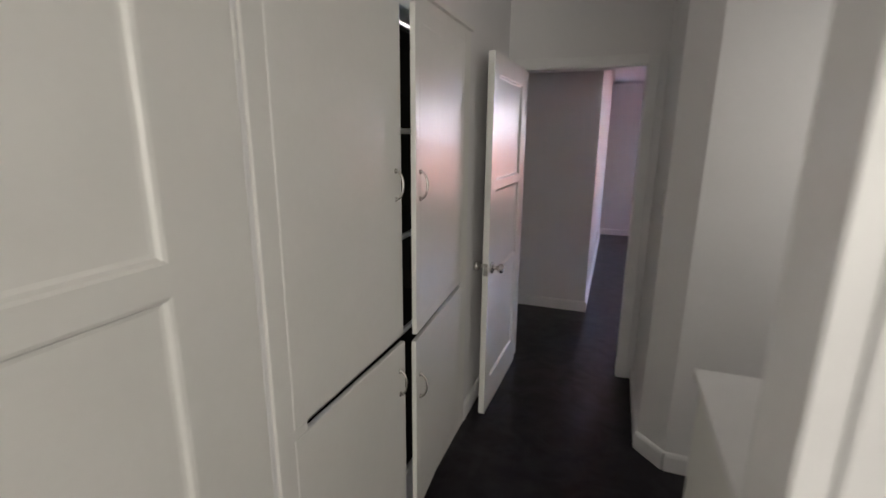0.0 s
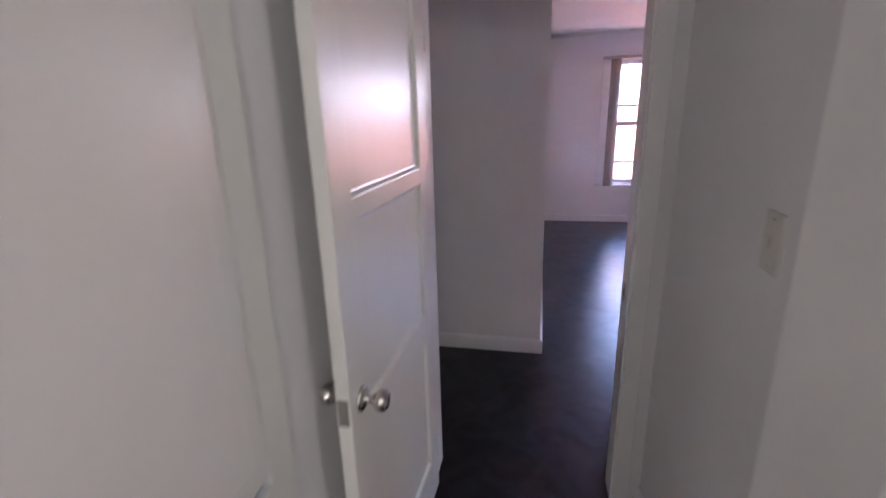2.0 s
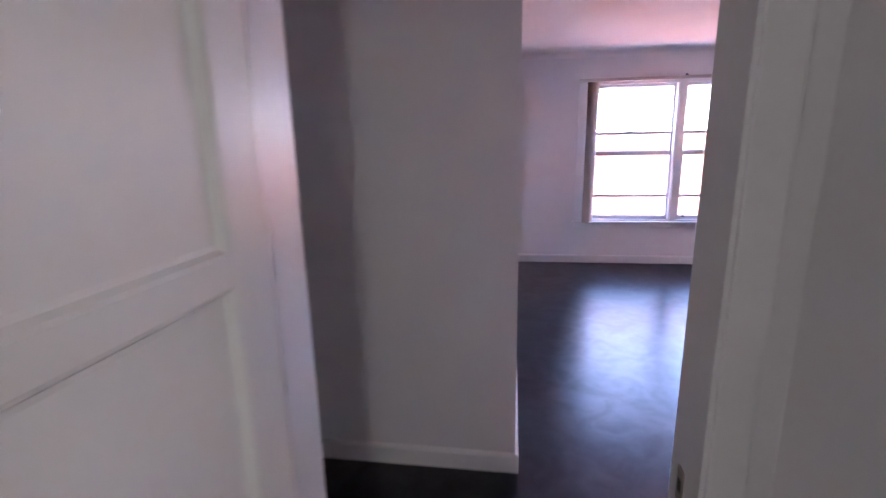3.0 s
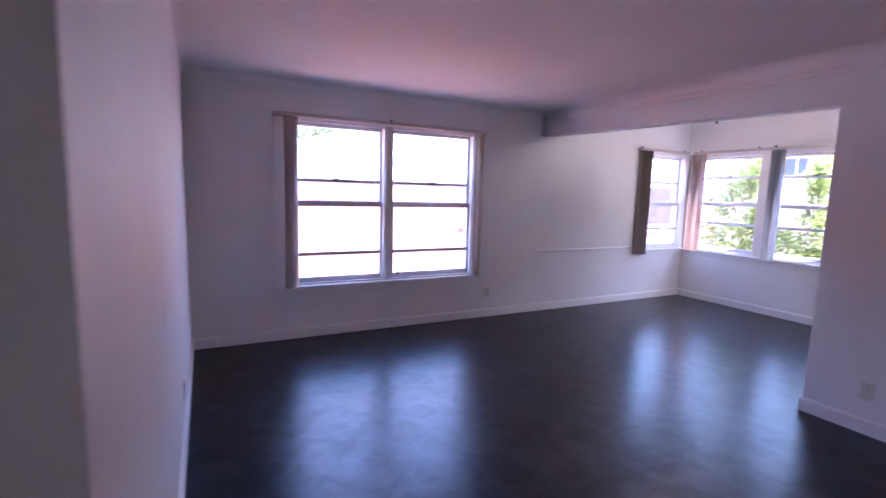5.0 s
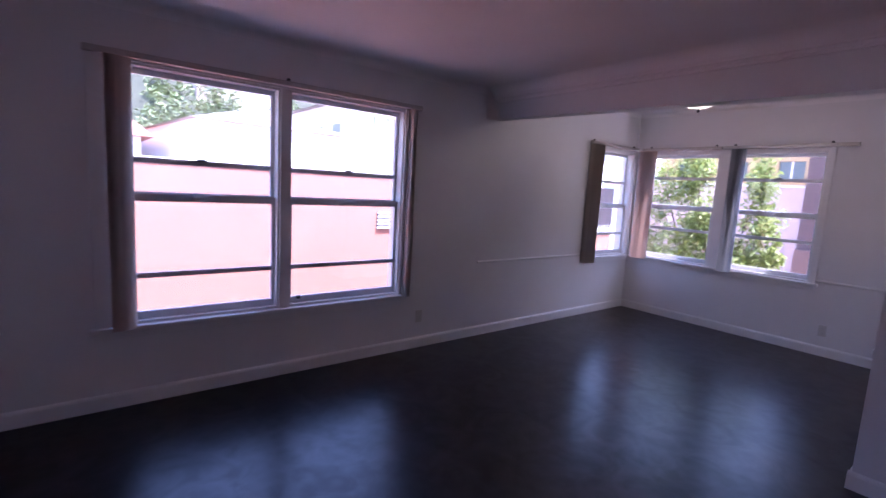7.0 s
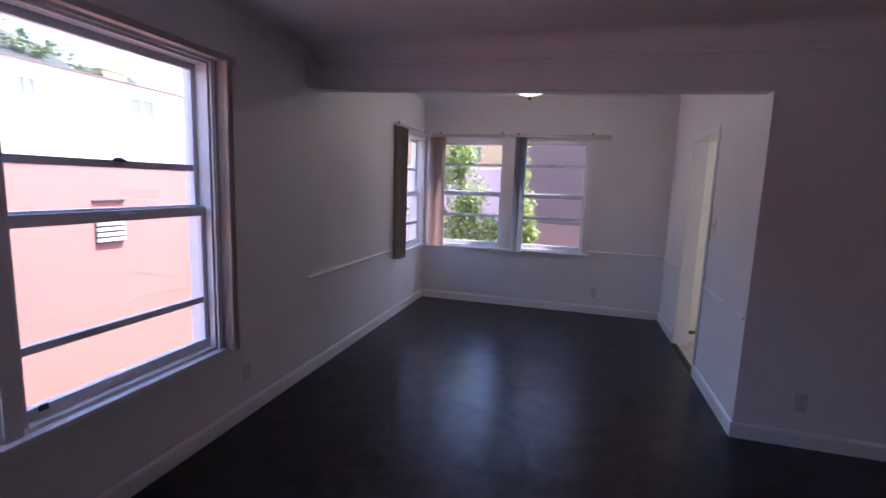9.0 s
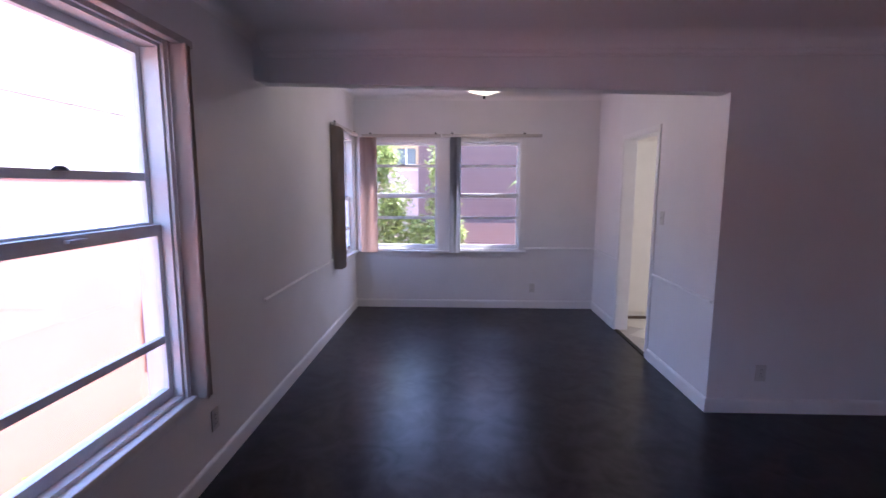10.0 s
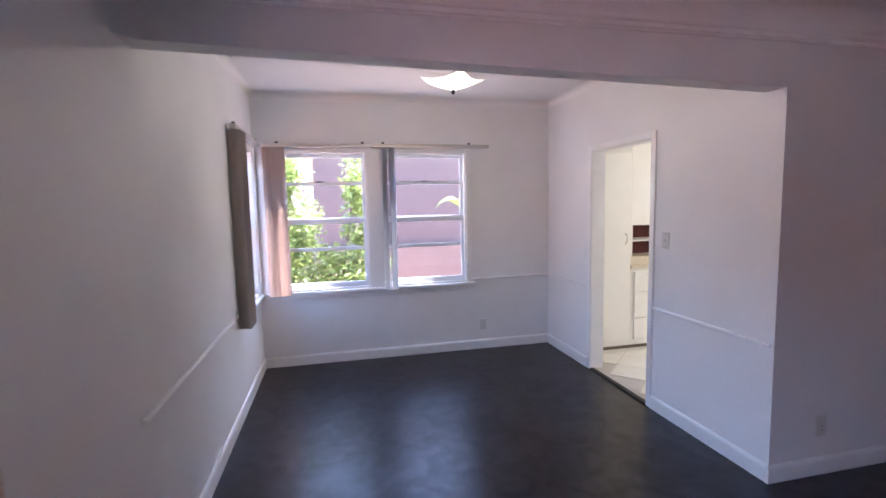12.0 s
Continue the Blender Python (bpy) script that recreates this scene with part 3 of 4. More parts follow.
# ---- windows ----
def window(name, label, m, units, z0, z1, bars, casing=0.06, ends=(True, True)):
    """Double-hung windows in one frame. Local x along the wall, y into the room, 0 at the wall's face. units: (x0, x1) of each opening."""
    ob = thing(name, label, "window", m, kind="structure")
    a, b = units[0][0], units[-1][1]
    for i, (x0, x1) in enumerate(units):
        for q in ((x0, x0 + 0.02, z0, z1), (x1 - 0.02, x1, z0, z1)):
            part("window_frame", boxbm(q[0], q[1], -0.16, 0.0, q[2], q[3]), TRIM, ob)
        part("window_frame", boxbm(x0 + 0.02, x1 - 0.02, -0.16, 0.0, z1 - 0.02, z1), TRIM, ob)
        part("window_frame", boxbm(x0 + 0.02, x1 - 0.02, -0.16, 0.0, z0, z0 + 0.02), TRIM, ob)
        up, meet, low = bars
        for nm, s0, s1, y, mun in (("upper_sash", meet - 0.02, z1 - 0.02, -0.095, up), ("lower_sash", z0 + 0.02, meet + 0.02, -0.06, low)):
            bm = bmesh.new()
            u0, u1, st = x0 + 0.02, x1 - 0.02, 0.027
            box(bm, u0, u0 + st, y - 0.016, y + 0.016, s0, s1, bevel=0.003)
            box(bm, u1 - st, u1, y - 0.016, y + 0.016, s0, s1, bevel=0.003)
            top = 0.035 if nm == "upper_sash" else 0.05
            bot = 0.05 if nm == "upper_sash" else 0.05
            box(bm, u0 + st, u1 - st, y - 0.016, y + 0.016, s1 - top, s1)
            box(bm, u0 + st, u1 - st, y - 0.016, y + 0.016, s0, s0 + bot)
            box(bm, u0 + st, u1 - st, y - 0.012, y + 0.012, mun - 0.017, mun + 0.017)
            sash = part(nm, bm, SASH, ob)
            for g0, g1 in ((s0 + bot, mun - 0.012), (mun + 0.012, s1 - top)):
                g = part("pane", boxbm(u0 + st - 0.004, u1 - st + 0.004, y - 0.002, y + 0.002, g0 - 0.004, g1 + 0.004), GLASS, sash)
                g.visible_shadow = False
        xm = (x0 + x1) / 2
        part("sash_lock", lathe(bmesh.new(), [(0.028, 0), (0.028, 0.006), (0.018, 0.014), (0.012, 0.018)], Matrix.Translation((xm - 0.02, -0.078, bars[0] + 0.012)) @ Matrix.Diagonal((1.3, 0.5, 1, 1)), 14), IRON, ob, "small dark sash lock")
        part("sash_lock", boxbm(xm - 0.04, xm + 0.04, -0.044, -0.02, bars[1] - 0.008, bars[1] + 0.006, bevel=0.003), SASH, ob, "painted sash lift")
        part("sash_lift", boxbm(x1 - 0.12, x1 - 0.085, -0.044, -0.034, z0 + 0.05, z0 + 0.075, bevel=0.002), IRON, ob, "small dark finger lift")
    for (p, q), (r, s) in zip(units, units[1:]):
        part("mullion", boxbm(q - 0.004, r + 0.004, -0.02, 0.014, z0, z1, bevel=0.004), TRIM, ob)
    if ends[0]:
        part("casing", boxbm(a - casing, a + 0.006, 0.001, 0.016, z0 - 0.0, z1 + casing * 0.6, bevel=0.003), TRIM, ob)
    if ends[1]:
        part("casing", boxbm(b - 0.006, b + casing, 0.001, 0.016, z0 - 0.0, z1 + casing * 0.6, bevel=0.003), TRIM, ob)
    part("casing", boxbm(a + 0.007, b - 0.007, 0.001, 0.016, z1 - 0.006, z1 + casing * 0.6, bevel=0.003), TRIM, ob)
    e0, e1 = (0.025 if ends[0] else -casing), (0.025 if ends[1] else -casing)
    part("window_sill", boxbm(a - casing - e0, b + casing + e1, -0.03, 0.045, z0 - 0.028, z0 + 0.002, bevel=0.006), TRIM, ob)
    part("apron", boxbm(a - casing - min(e0, 0), b + casing + min(e1, 0), 0.001, 0.014, z0 - 0.075, z0 - 0.029, bevel=0.003), TRIM, ob)
    return ob


window("window_1", "white double-hung double window with horizontal muntins", pose(0, YW, 0, 0, 0, 180), [(-2.92, -1.91), (-1.85, -0.80)], 0.53, 2.15, (1.575, 1.345, 0.835), 0.07)
window("window_2", "white double-hung corner window beside the dining windows", pose(0, YW, 0, 0, 0, 180), [(-6.62, -5.72)], 0.74, 2.11, (1.71, 1.40, 1.03), 0.06)
window("window_3", "white double-hung pair of dining windows over the yard", pose(XD, 0, 0, 0, 0, 90), [(1.86, 2.76), (2.885, 3.85)], 0.74, 2.11, (1.80, 1.43, 1.15), 0.05)


# ---- vertical blinds ----
def vertical_blind(label, m, rail, stacks, z0, z1, knobs=(), depth=0.089, sway=11):
    """Local frame as window(). rail: (x0, x1); stacks: (x0, x1, count, turn, material)."""
    ob = thing("vertical_blind", label, "blind", m, "vertical blinds")
    part("headrail", boxbm(rail[0], rail[1], 0.035, 0.078, z1, z1 + 0.035, bevel=0.004), RAILMETAL, ob)
    for k in knobs:
        part("bracket", lathe(bmesh.new(), [(0.013, 0), (0.015, 0.008), (0.011, 0.018), (0.004, 0.022)], Matrix.Translation((k, 0.055, z1 + 0.035)), 12), IRON, ob, "small dark rail bracket")
    for x0, x1, count, turn, material in stacks:
        bm = bmesh.new()
        n = 7
        rows = []
        for z in (z0, z1):
            rows.append([bm.verts.new((((i / (n - 1)) - 0.5) * depth, 0.010 * (1 - (2 * i / (n - 1) - 1) ** 2), z)) for i in range(n)])
        for i in range(n - 1):
            bm.faces.new((rows[0][i], rows[0][i + 1], rows[1][i + 1], rows[1][i])).smooth = True
        bmesh.ops.solidify(bm, geom=bm.faces[:], thickness=0.0015)
        first = part("vane", bm, material, ob)
        rng = random.Random(int(abs(x0) * 100))
        for i in range(count):
            v = first if i == 0 else new("vane", first.data)
            v.parent = ob
            x = x0 + (x1 - x0) * (i + 0.5) / count
            v.matrix_local = pose(x, 0.058, 0, 0, rng.uniform(-0.15, 0.15), turn + rng.uniform(-sway, sway))
    if len(stacks) > 1:
        part("pull_cord", tube(bmesh.new(), [(stacks[0][1] + 0.03, 0.045, z1), (stacks[0][1] + 0.032, 0.045, z0 + (z1 - z0) * 0.45)], 0.002, 6), PLATE, ob)
    return ob


vertical_blind("tan vertical blind drawn open beside the double window", pose(0, YW, 0, 0, 0, 180), (-3.04, -0.72),
               [(-2.985, -2.93, 4, 84, VANE), (-0.915, -0.835, 7, 40, VANE)], 0.52, 2.155, (-1.88,))
vertical_blind("tan vertical blind stacked beside the corner window", pose(0, YW, 0, 0, 0, 180), (-6.60, -5.55),
               [(-5.80, -5.58, 11, 78, VANE)], 0.68, 2.14, (-5.6, -6.5))
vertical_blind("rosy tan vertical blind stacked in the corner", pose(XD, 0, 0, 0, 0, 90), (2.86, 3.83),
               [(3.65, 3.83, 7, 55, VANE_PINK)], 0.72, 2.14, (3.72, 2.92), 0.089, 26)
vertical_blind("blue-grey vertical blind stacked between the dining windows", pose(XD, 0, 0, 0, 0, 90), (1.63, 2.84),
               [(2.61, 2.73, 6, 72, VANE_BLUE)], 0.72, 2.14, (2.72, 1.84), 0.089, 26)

# ---- ceiling light ----
LX, LY = 4.95, 2.43
lamp = thing("ceiling_light", "lit square frosted glass dish light hanging close to the dining ceiling", "lamp", pose(LX, LY, 0))
bm = bmesh.new()
N = 16
dish = [[None] * (N + 1) for _ in range(N + 1)]
for i in range(N + 1):
    for j in range(N + 1):
        u, v = (i / N - 0.5) * 0.30, (j / N - 0.5) * 0.30
        dish[i][j] = bm.verts.new(((u - v) * 0.7071, (u + v) * 0.7071, 2.309 + 0.075 * (math.hypot(u, v) / 0.212) ** 1.35))
for i in range(N):
    for j in range(N):
        bm.faces.new((dish[i][j], dish[i + 1][j], dish[i + 1][j + 1], dish[i][j + 1])).smooth = True
bmesh.ops.solidify(bm, geom=bm.faces[:], thickness=0.005)
part("bowl", bm, BOWL, lamp, "slumped square of frosted glass")
part("canopy", lathe(bmesh.new(), [(0.06, CZ - 0.03), (0.065, CZ - 0.012), (0.065, CZ - 0.001)]), CHROME, lamp)
part("rod", tube(bmesh.new(), [(0, 0, 2.295), (0, 0, CZ - 0.02)], 0.005), CHROME, lamp)
part("finial", lathe(bmesh.new(), [(0.003, 2.280), (0.011, 2.287), (0.013, 2.297), (0.008, 2.306)]), IRON, lamp, "dark finial")
bulb = new("bulb_light", bpy.data.lights.new("bulb_light", 'POINT'))
bulb.data.energy, bulb.data.color, bulb.data.shadow_soft_size = 0.65, (1.0, 0.9, 0.72), 0.03
bulb.location = (LX + 0.06, LY, 2.46)

# ---- kitchen seen through its doorway ----
structure("trim_threshold", boxbm(KD[0] + 0.013, KD[1] - 0.013, Y2 - 0.03, Y2 + 0.012, 0.001, 0.013, bevel=0.003), SHADE_AND_DARKWOOD, "dark wooden threshold strip at the kitchen doorway")
structure("wall_kitchen_side", wall(bmesh.new(), 'x', 6.82, 6.95, -1.9, Y2 - 0.12, 0, CZ), CREAM, "cream kitchen wall")
structure("wall_kitchen_back", wall(bmesh.new(), 'y', -1.95, -1.85, X2 + 0.12, 6.82, 0, CZ), CREAM, "cream kitchen wall")
structure("floor_kitchen", boxbm(X2 + 0.13, 6.8, -1.84, Y2 - 0.0, 0.0015, 0.004), GROUT, "cream tiled kitchen floor")
FX = 6.20
pantry = thing("pantry_cabinet", "tall cream kitchen pantry cabinet with a metal pull", "cabinet")
part("body", boxbm(FX, 6.81, 0.235, 0.82, 0.05, CZ - 0.005), CREAM, pantry)
part("toe_kick", boxbm(FX + 0.02, 6.81, 0.235, 0.82, 0.005, 0.049), BARK, pantry)
pd = part("door", boxbm(FX - 0.02, FX - 0.001, 0.255, 0.76, 0.1, 2.05, bevel=0.004), CREAM, pantry)
pull(pd, FX - 0.021, 0.31, 1.18).matrix_local = Matrix.Translation((2 * (FX - 0.02), 0, 0)) @ Matrix.Diagonal((-1, 1, 1, 1))
part("door", boxbm(FX - 0.02, FX - 0.001, 0.255, 0.76, 2.07, 2.58, bevel=0.004), CREAM, pantry)
low = thing("drawer_cabinet", "cream kitchen base cabinet with drawers", "cabinet")
part("body", boxbm(FX, 6.81, -0.9, 0.234, 0.05, 0.86), CREAM, low)
part("toe_kick", boxbm(FX + 0.02, 6.81, -0.9, 0.234, 0.005, 0.049), BARK, low)
for ya, yb in ((-0.35, 0.19), (-0.86, -0.39)):
    for za, zb in ((0.11, 0.33), (0.35, 0.60), (0.62, 0.83)):
        part("drawer", boxbm(FX - 0.018, FX - 0.001, ya, yb, za, zb, bevel=0.004), CREAM, low)
counter = thing("kitchen_counter", "beige kitchen counter on the drawer cabinet", "counter")
part("slab", boxbm(FX - 0.02, 6.81, -0.9, 0.233, 0.861, 0.90, bevel=0.004), COUNTER, counter)
upper = thing("wall_cabinet", "cream wall cabinet with an open dark red niche below", "cabinet")
part("body", boxbm(FX, 6.81, -0.9, 0.233, 1.315, CZ - 0.005), CREAM, upper)
part("niche_back", boxbm(FX + 0.3, 6.81, -0.9, 0.233, 0.986, 1.314), REDWOOD, upper, "dark red niche back")
part("shelf", boxbm(FX + 0.01, FX + 0.3, -0.9, 0.233, 1.145, 1.16), CREAM, upper)
part("cheek", boxbm(FX - 0.001, FX + 0.3, 0.215, 0.233, 0.986, 1.314), CREAM, upper)
part("ledge", boxbm(FX + 0.02, 6.81, -0.9, 0.233, 0.903, 0.985, bevel=0.003), COUNTER, upper, "beige ledge under the niche")

# ---- outdoors ----
GZ = -1.75
structure("ground", boxbm(-300, 300, YW + WT + 0.0, 400, GZ - 0.2, GZ), BOUNCE_PAVING, "pinkish paved yard, tinted for its bounce, reaching into the distance")
structure("ground", boxbm(XD + WT, 300, -60, YW + WT, GZ - 0.2, GZ), BOUNCE_PAVING, "pinkish paved side yard, tinted for its bounce")

PY, PT, PX1 = 6.35, 1.615, 6.43
pink = thing("pink_building", "long sunlit pink stucco building across the yard", "building")
part("wall", boxbm(-9, PX1, PY, PY + 9, GZ, PT), PINK, pink)
part("roof", boxbm(-9.02, PX1 + 0.02, PY - 0.02, PY + 9, PT + 0.001, PT + 0.05), WHITEHOUSE, pink)


def vent(x, z, w, h):
    v = thing("wall_vent", "white louvred vent in the pink stucco wall", "vent", pose(x, PY, z))
    part("backing", boxbm(-w / 2, w / 2, -0.012, -0.001, 0, h), IRON, v)
    n = 5
    for i in range(n):
        zz = h * (i + 0.5) / n
        part("slat", box(bmesh.new(), -w / 2, w / 2, -0.04, -0.013, zz - 0.012, zz + 0.018), WHITEHOUSE, v)
    return v


vent(4.21, 0.86, 0.28, 0.26)
led = thing("wall_ledge", "thin dark slot in the pink stucco wall", "vent", pose(4.21, PY, 1.262))
part("backing", boxbm(-0.16, 0.16, -0.02, -0.001, -0.012, 0.012), IRON, led)
meter = thing("meter_box", "white electric meter box on the pink wall", "meter box", pose(6.19, PY, -0.34))
part("body", boxbm(-0.12, 0.16, -0.16, -0.001, 0, 0.62, bevel=0.01), WHITEHOUSE, meter)
part("door", boxbm(0.165, 0.175, -0.14, -0.02, 0.05, 0.5), IRON, meter, "dark side cover")
part("pipe", tube(bmesh.new(), [(0, -0.07, -0.001), (0, -0.07, -0.45)], 0.04), SLATE, meter)

# gate and annex past the pink wall
annex = thing("annex_building", "grey violet and rose stucco annex past the pink wall", "building")
part("wall", boxbm(6.47, 10.75, 6.75, 10, 0.78, 1.72), SLATE, annex)
part("slab", boxbm(6.45, 10.8, 6.70, 10, 0.70, 0.779), WHITEHOUSE, annex, "white balcony slab")
part("base", boxbm(7.3, 10.75, 6.76, 10, GZ, 0.699), PINK, annex, "pink stucco ground floor")
part("corner_post", boxbm(10.76, 10.98, 6.73, 7.0, GZ, 1.78), WHITEHOUSE, annex)
for i in range(36):
    part("baluster", boxbm(6.55 + 0.118 * i, 6.57 + 0.118 * i, 6.71, 6.74, 0.7795, 0.86), WHITEHOUSE, annex)
gate = thing("iron_gate", "dark wrought iron gate beside the pink wall", "gate", pose(6.5, PY + 0.1, GZ))
for x in (0.0, 0.75):
    part("post", boxbm(x, x + 0.05, 0, 0.05, 0, 2.1), IRON, gate)
for z in (0.12, 1.0, 1.95):
    part("rail", boxbm(0.05, 0.75, 0.01, 0.04, z, z + 0.035), IRON, gate)
for i in range(8):
    x = 0.05 + 0.7 * (i + 0.5) / 8
    part("bar", tube(bmesh.new(), [(x, 0.025, 0.1), (x, 0.025, 2.12 + 0.25 * math.sin(math.pi * (i + 0.5) / 8))], 0.009, 6), IRON, gate)


def leaves(bm, rng, center, radii, count, size, gap=0.42):
    """Scatter small folded leaves in clumps through an ellipsoid."""
    clumps = [Vector((rng.gauss(0, 0.5), rng.gauss(0, 0.5), rng.gauss(0, 0.5))) for _ in range(max(6, count // 45))]
    for _ in range(count):
        c = rng.choice(clumps)
        p = c + Vector((rng.gauss(0, gap * 0.5), rng.gauss(0, gap * 0.5), rng.gauss(0, gap * 0.5)))
        if p.length > 1.25:
            continue
        p = Vector(center) + Vector((p.x * radii[0], p.y * radii[1], p.z * radii[2]))
        q = Euler((rng.uniform(-1.0, 1.0), rng.uniform(-0.9, 0.9), rng.uniform(0, 6.28))).to_matrix()
        s = size * rng.uniform(0.6, 1.3)
        v = [bm.verts.new(p + q @ Vector(o) * s) for o in ((-1, 0, 0), (-0.2, 0.42, 0.12), (1, 0, 0.05), (-0.2, -0.42, 0.12))]
        bm.faces.new((v[0], v[2], v[1]))
        bm.faces.new((v[0], v[3], v[2]))
    return bm


def bush(name, label, base, parts, size, material, seed, trunk=0.05, category="bush"):
    rng = random.Random(seed)
    ob = thing(name, label, category, pose(*base))
    bm = bmesh.new()
    for c, r, _ in parts:
        mid = (c[0] * 0.3 + rng.uniform(-0.1, 0.1), c[1] * 0.3 + rng.uniform(-0.1, 0.1), c[2] * 0.5)
        tube(bm, [(0, 0, 0), mid, c, (c[0], c[1], c[2] + r[2] * 0.7)], trunk, 7, [1, 0.75, 0.45, 0.12])
    part("trunk", bm, BARK, ob)
    bm = bmesh.new()
    for c, r, n in parts:
        leaves(bm, rng, c, r, n, size)
    cr = part("crown", bm, material, ob)
    cr["kind"] = "stuff"
    return ob


H0 = -GZ
bush("garden_tree", "sunlit leafy green tree outside the dining windows", (8.25, 3.35, GZ),
     [((0.0, -0.40, H0 + 1.85), (0.25, 0.22, 0.42), 1700), ((0.0, -0.5, H0 + 1.2), (0.3, 0.25, 0.35), 1300), ((0.05, 0.48, H0 + 1.95), (0.32, 0.3, 0.42), 2000), ((0.0, 0.38, H0 + 1.3), (0.32, 0.34, 0.42), 2000),
      ((0.15, 1.0, H0 + 1.7), (0.3, 0.3, 0.55), 1500), ((0.0, -0.35, H0 + 0.7), (0.4, 0.42, 0.38), 2600), ((0.0, 0.4, H0 + 0.7), (0.45, 0.5, 0.45), 3000), ((0.1, 1.05, H0 + 0.7), (0.4, 0.4, 0.5), 1800),
      ((0.0, -0.05, H0 + 0.15), (0.45, 0.75, 0.4), 3000), ((-0.05, -0.72, H0 + 0.85), (0.2, 0.15, 0.22), 450)], 0.042, LEAF, 3, 0.022, "tree")
bush("hedge", "low clipped green hedge along the pink wall", (5.75, 6.0, GZ), [((x, 0, 0.5), (0.45, 0.3, 0.36), 1100) for x in (-1.5, -0.9, -0.3, 0.3)], 0.05, LEAF, 5, 0.02, "hedge")
ban = thing("banana_plant", "banana plant with broad pale leaves by the mauve wall", "plant", pose(8.5, 1.35, GZ))
part("stem", tube(bmesh.new(), [(0, 0, 0), (0.02, 0, 1.5), (0, 0.02, H0 + 1.55)], 0.06, 8, [1, 0.8, 0.5]), BANANA, ban)
for k, (dx, dy, dz) in enumerate(((-0.2, 0.5, -0.12), (0.15, -0.6, 0.0), (-0.25, -0.3, 0.2))):
    bm = bmesh.new()
    rows = []
    for i in range(9):
        u = i / 8
        c = Vector((dx * u, dy * u, H0 + 1.5 + 0.25 * math.sin(u * 2.6) + dz * u))
        wd = 0.12 * math.sin(min(1, u * 1.05 + 0.06) * math.pi) + 0.006
        s = Vector((dy, -dx, 0)).normalized() * wd
        rows.append([bm.verts.new(c - s + Vector((0, 0, -wd * 0.4))), bm.verts.new(c), bm.verts.new(c + s + Vector((0, 0, -wd * 0.4)))])
    for r0, r1 in zip(rows, rows[1:]):
        bm.faces.new((r0[0], r0[1], r1[1], r1[0]))
        bm.faces.new((r0[1], r0[2], r1[2], r1[1]))
    bmesh.ops.solidify(bm, geom=bm.faces[:], thickness=0.003)
    part("leaf", bm, BANANA, ban)


def building(name, label, m, w, d, h, material, windows, roof=0.0, eave=0.3, roofmat=None, glass=None, ridge=(0.12, 0.88)):
    """Front face at local y = 0, facing -y; windows are (x, z, w, h)."""
    ob = thing(name, label, "building", m)
    part("wall", wall(bmesh.new(), 'y', 0, 0.25, 0, w, 0, h, [(x, x + a, z, z + b) for x, z, a, b in windows]), material, ob)
    part("wall", boxbm(0, w, 0.3, d, 0, h), material, ob)
    for x, z, a, b in windows:
        wi = part("window", boxbm(x, x + a, 0.12, 0.15, z, z + b), glass or DARKGLASS, ob)
        part("frame", boxbm(x + a / 2 - 0.03, x + a / 2 + 0.03, 0.06, 0.11, z, z + b), WHITEHOUSE, wi)
        part("sill", boxbm(x - 0.05, x + a + 0.05, -0.06, -0.002, z - 0.08, z), WHITEHOUSE, wi)
    bm = bmesh.new()
    if roof:
        v = [bm.verts.new(p) for p in ((-eave, -eave, h), (w + eave, -eave, h), (w + eave, d + eave, h), (-eave, d + eave, h), (w * ridge[0], d / 2, h + roof), (w * ridge[1], d / 2, h + roof))]
        for q in ((0, 1, 5, 4), (1, 2, 5), (2, 3, 4, 5), (3, 0, 4), (3, 2, 1, 0)):
            bm.faces.new([v[i] for i in q])
    else:
        box(bm, -eave, w + eave, -eave, d, h, h + 0.2)
    part("roof", bm, roofmat or ROOF, ob)
    return ob


SKYGLASS = mat("pale_window_glass", (0.3, 0.31, 0.33), 0.3, 0.1, 1, 5, 0)
apt = building("white_apartment_building", "white two-storey apartment building with a low roof", pose(11.45, 22, GZ), 28, 10, 7.3, WHITEHOUSE,
               [(1.05, 6.05, 0.45, 0.65), (2.05, 6.05, 0.6, 0.65), (6.55, 6.0, 1.3, 0.72), (13.9, 6.05, 0.55, 0.7), (16.4, 6.05, 0.55, 0.7), (21, 6.0, 1.3, 0.72)] + [(3 + 4.2 * i, 1.4, 1.6, 1.2) for i in range(5)], 0.9, 0.45, None, SKYGLASS)
for k in range(4):
    for z in (5.3, 3.2):
        wi = part("window", boxbm(-0.04, 0.02, 1.0 + 2.3 * k, 1.9 + 2.3 * k, z, z + 0.95), SKYGLASS, apt)
        part("frame", boxbm(-0.06, -0.041, 0.95 + 2.3 * k, 1.95 + 2.3 * k, z - 0.08, z), ROOF, wi)
part("balcony", boxbm(-1.2, -0.001, 0.5, 10, 4.35, 4.6), ROOF, apt)
building("white_bungalow", "white bungalow with a pale low hipped roof", pose(3.95, 18.5, GZ, 0, 0, 5), 6.8, 9, 5.15, WHITEHOUSE, [(1.0, 2.6, 0.9, 1.0), (4.6, 2.6, 0.9, 1.0)], 1.0, 0.25, None, SKYGLASS, (0.42, 0.6))
building("rose_roofed_house", "pale house with a rosy pitched roof", pose(-7.9, 21, GZ), 10.5, 7, 4.5, WHITEHOUSE, [(2, 2.2, 1.2, 1.2), (6.5, 2.2, 1.2, 1.2)], 1.9, 0.4, PINK)
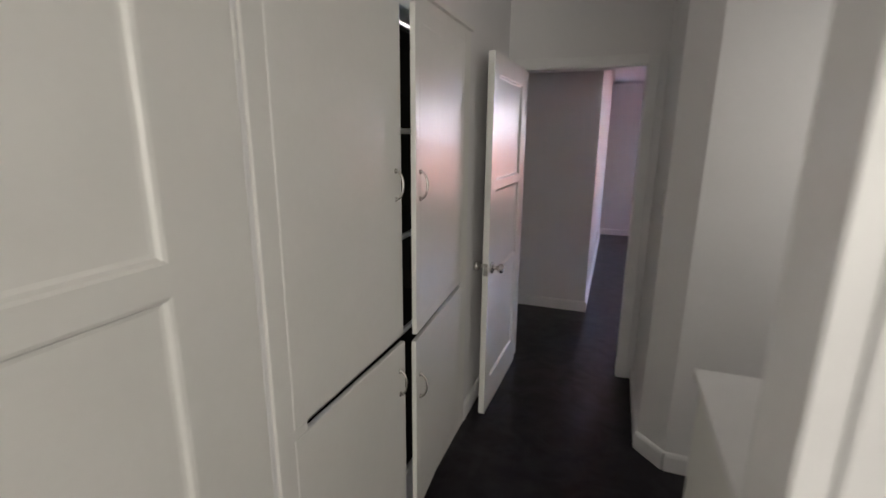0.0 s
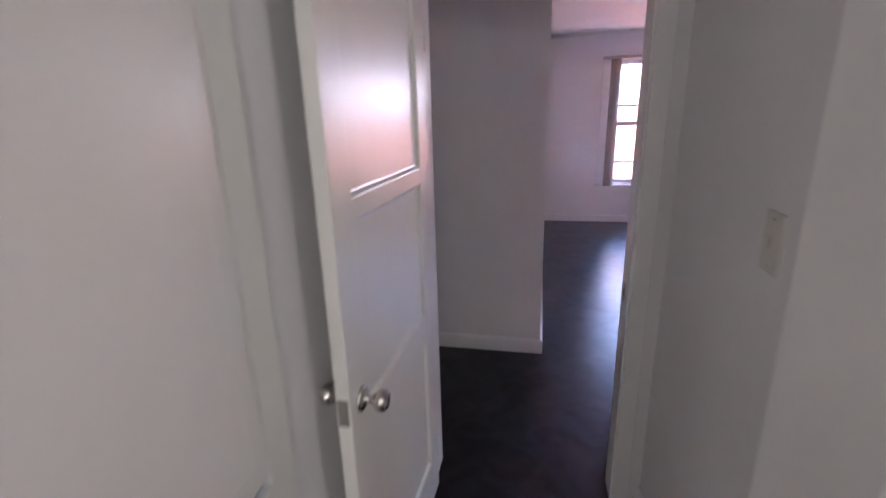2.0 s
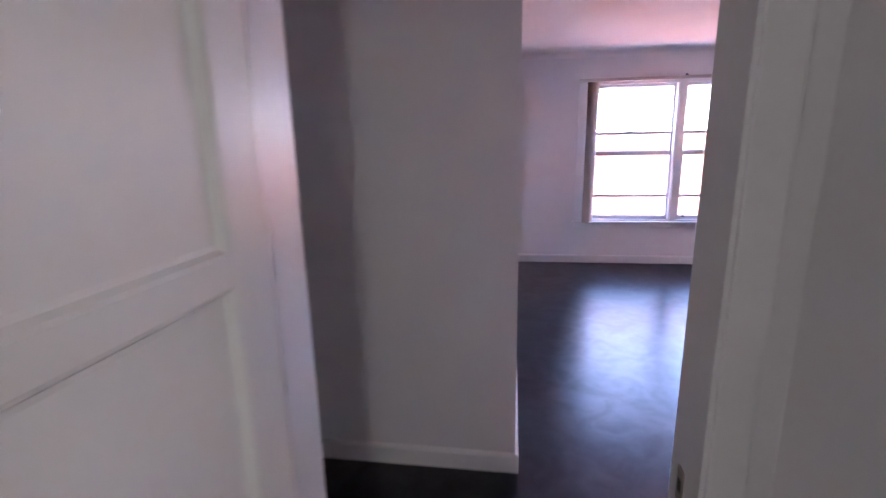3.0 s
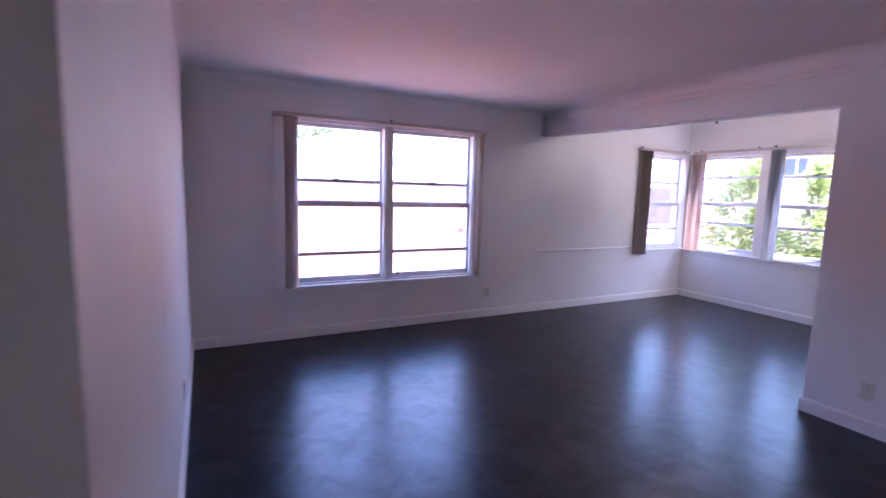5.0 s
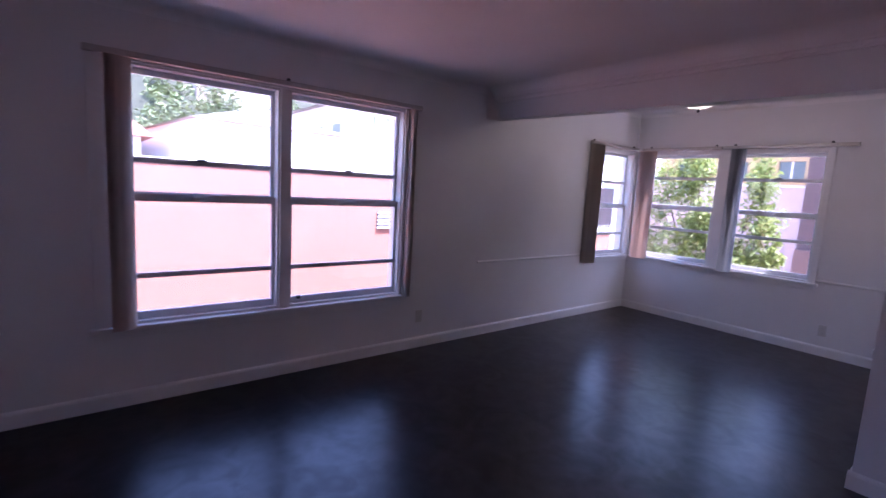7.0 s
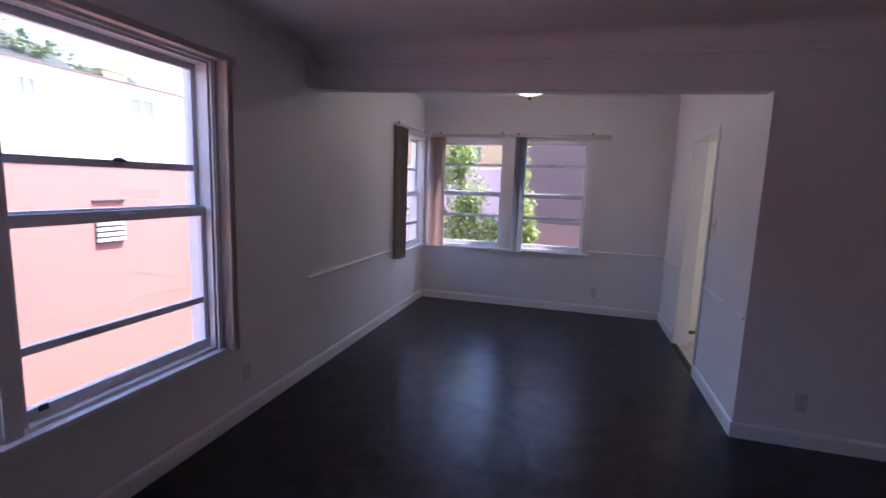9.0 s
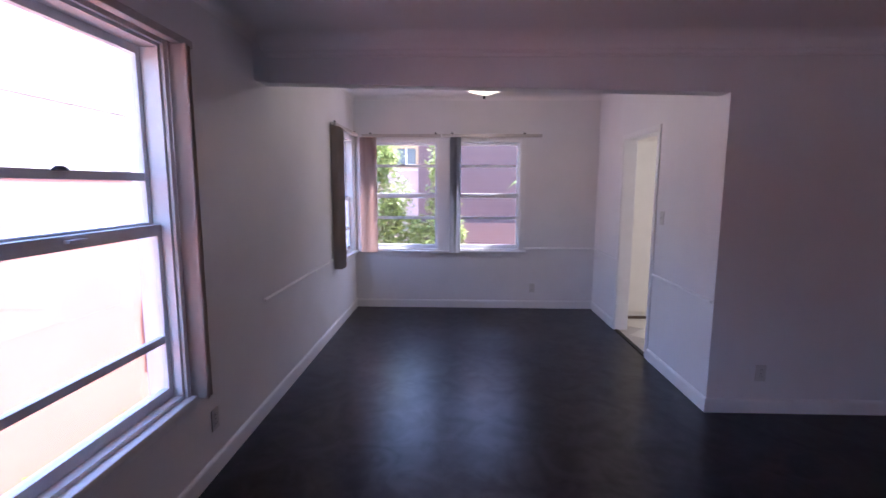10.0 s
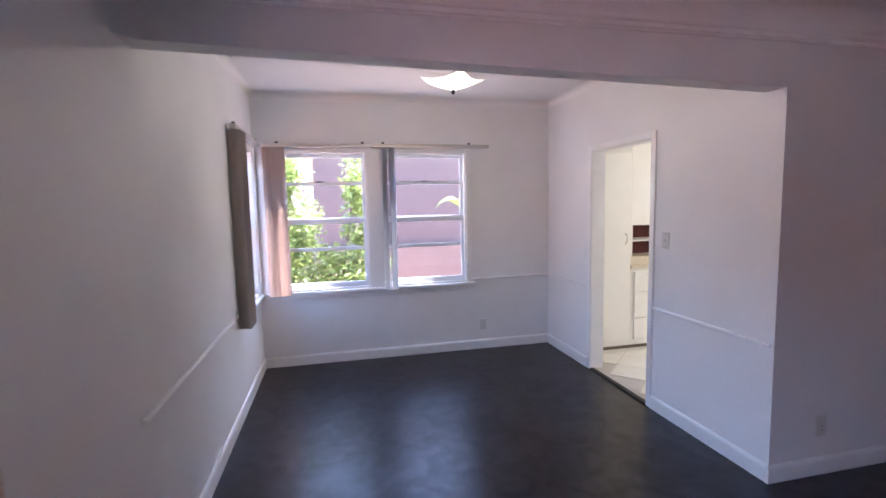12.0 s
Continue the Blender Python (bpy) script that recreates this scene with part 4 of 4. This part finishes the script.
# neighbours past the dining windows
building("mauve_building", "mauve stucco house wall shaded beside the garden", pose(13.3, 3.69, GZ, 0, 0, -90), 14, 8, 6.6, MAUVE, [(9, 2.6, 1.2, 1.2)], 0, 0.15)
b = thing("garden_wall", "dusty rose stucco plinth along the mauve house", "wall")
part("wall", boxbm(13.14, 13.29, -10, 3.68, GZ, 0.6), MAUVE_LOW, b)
building("ochre_building", "ochre stucco apartment house with dark windows", pose(28, 14.5, GZ, 0, 0, -90), 14, 8, 7.4, ORANGE,
         [(1.0 + 2.45 * i, 4.6, 1.1, 0.9) for i in range(5)], 0, 0.3)
b = thing("side_wall", "pink stucco yard wall with a vent", "wall")
part("wall", boxbm(20.0, 20.25, 3.8, 13, GZ, 2.2), PALEPINK, b)
part("cap", boxbm(19.96, 20.29, 3.78, 13.02, 2.201, 2.28), WHITEHOUSE, b)

# far trees and hill
rng = random.Random(11)
for k, (x, y, h, r) in enumerate(((10.3, 45, 12.6, 2.5), (7.2, 46, 8.9, 2.2), (14.6, 45, 10, 2.2), (4.0, 50, 9.4, 2.6), (1.0, 48, 8.5, 2.6), (17.5, 47, 10.5, 2.4), (-12, 44, 9, 4), (29, 52, 12.5, 3.0), (46, 58, 15, 3.5), (19, 60, 12, 4.0))):
    bush("tree", "rounded dark green tree far behind the houses", (x, y, GZ), [((0, 0, h * 0.72), (r, r, h * 0.24), 2600), ((r * 0.5, 0.5, h * 0.6), (r * 0.7, r * 0.7, h * 0.2), 1300)], 0.19, LEAFDARK, 20 + k, 0.3, "tree")["group"] = "far trees"
def hill_z(x, y):
    v = min(1.0, (y - 75) / 130)
    fall = max(0.0, min(1.0, (1.2 - x / y) / 0.5))
    return GZ - 0.3 + (74 + 9 * math.sin(x * 0.04) + 6 * math.sin(x * 0.11)) * math.sin(max(0.0, v) * 1.4) * fall * (0.75 + 0.3 * noise.noise(Vector((x * 0.026, v * 2, 0))))


bm = bmesh.new()
N, M = 60, 12
grid = [[bm.verts.new((x, y, hill_z(x, y))) for x in [-220 + 480 * i / (N - 1) for i in range(N)]] for y in [75 + 130 * j / (M - 1) for j in range(M)]]
for r0, r1 in zip(grid, grid[1:]):
    for i in range(N - 1):
        bm.faces.new((r0[i], r0[i + 1], r1[i + 1], r1[i])).smooth = True
tagged(part("backdrop", bm, SOIL), "scrubby hillside behind the houses", "hill", kind="structure")
bm = bmesh.new()
for _ in range(170):
    y = rng.uniform(82, 190)
    x = y * rng.uniform(-0.1, 1.0)
    r = rng.uniform(1.6, 3.6)
    leaves(bm, rng, (x, y, hill_z(x, y) + r * 0.7), (r, r, r * 0.8), 130, 0.55)
tagged(part("hillside_trees", bm, LEAFDARK), "scattered dark green trees on the hillside", "trees", kind="stuff")
for _ in range(16):
    y = rng.uniform(95, 170)
    x = y * rng.uniform(0.05, 0.85)
    building("hill_house", "small pale house on the far hillside", pose(x, y, hill_z(x, y) - 1, 0, 0, rng.uniform(-40, 10)), rng.uniform(7, 11), 7, rng.uniform(4, 6), rng.choice((WHITEHOUSE, PALEPINK, ORANGE)), [(1.2, 2.4, 1.4, 1.2), (4.4, 2.4, 1.4, 1.2)], 1.4, 0.4, ROOF, SKYGLASS)["group"] = "hill houses"

# ---- kitchen floor tiles, laid on the diagonal ----
me = None
fl = bpy.data.objects["floor_kitchen"]
S = 0.305
for i in range(-12, 13):
    for j in range(-12, 13):
        cx, cy = 5.6 + (i + j) * S * 0.7071, 0.2 + (i - j) * S * 0.7071
        if not (X2 + 0.36 < cx < FX + 0.2 and -1.6 < cy < Y2 - 0.10):
            continue
        if me is None:
            t = part("tile", boxbm(-S / 2 + 0.003, S / 2 - 0.003, -S / 2 + 0.003, S / 2 - 0.003, 0, 0.005, bevel=0.001), TILE, fl)
            me = t.data
        else:
            t = new("tile", me)
            t.parent = fl
        t.matrix_local = pose(cx, cy, 0.0042, 0, 0, 45)
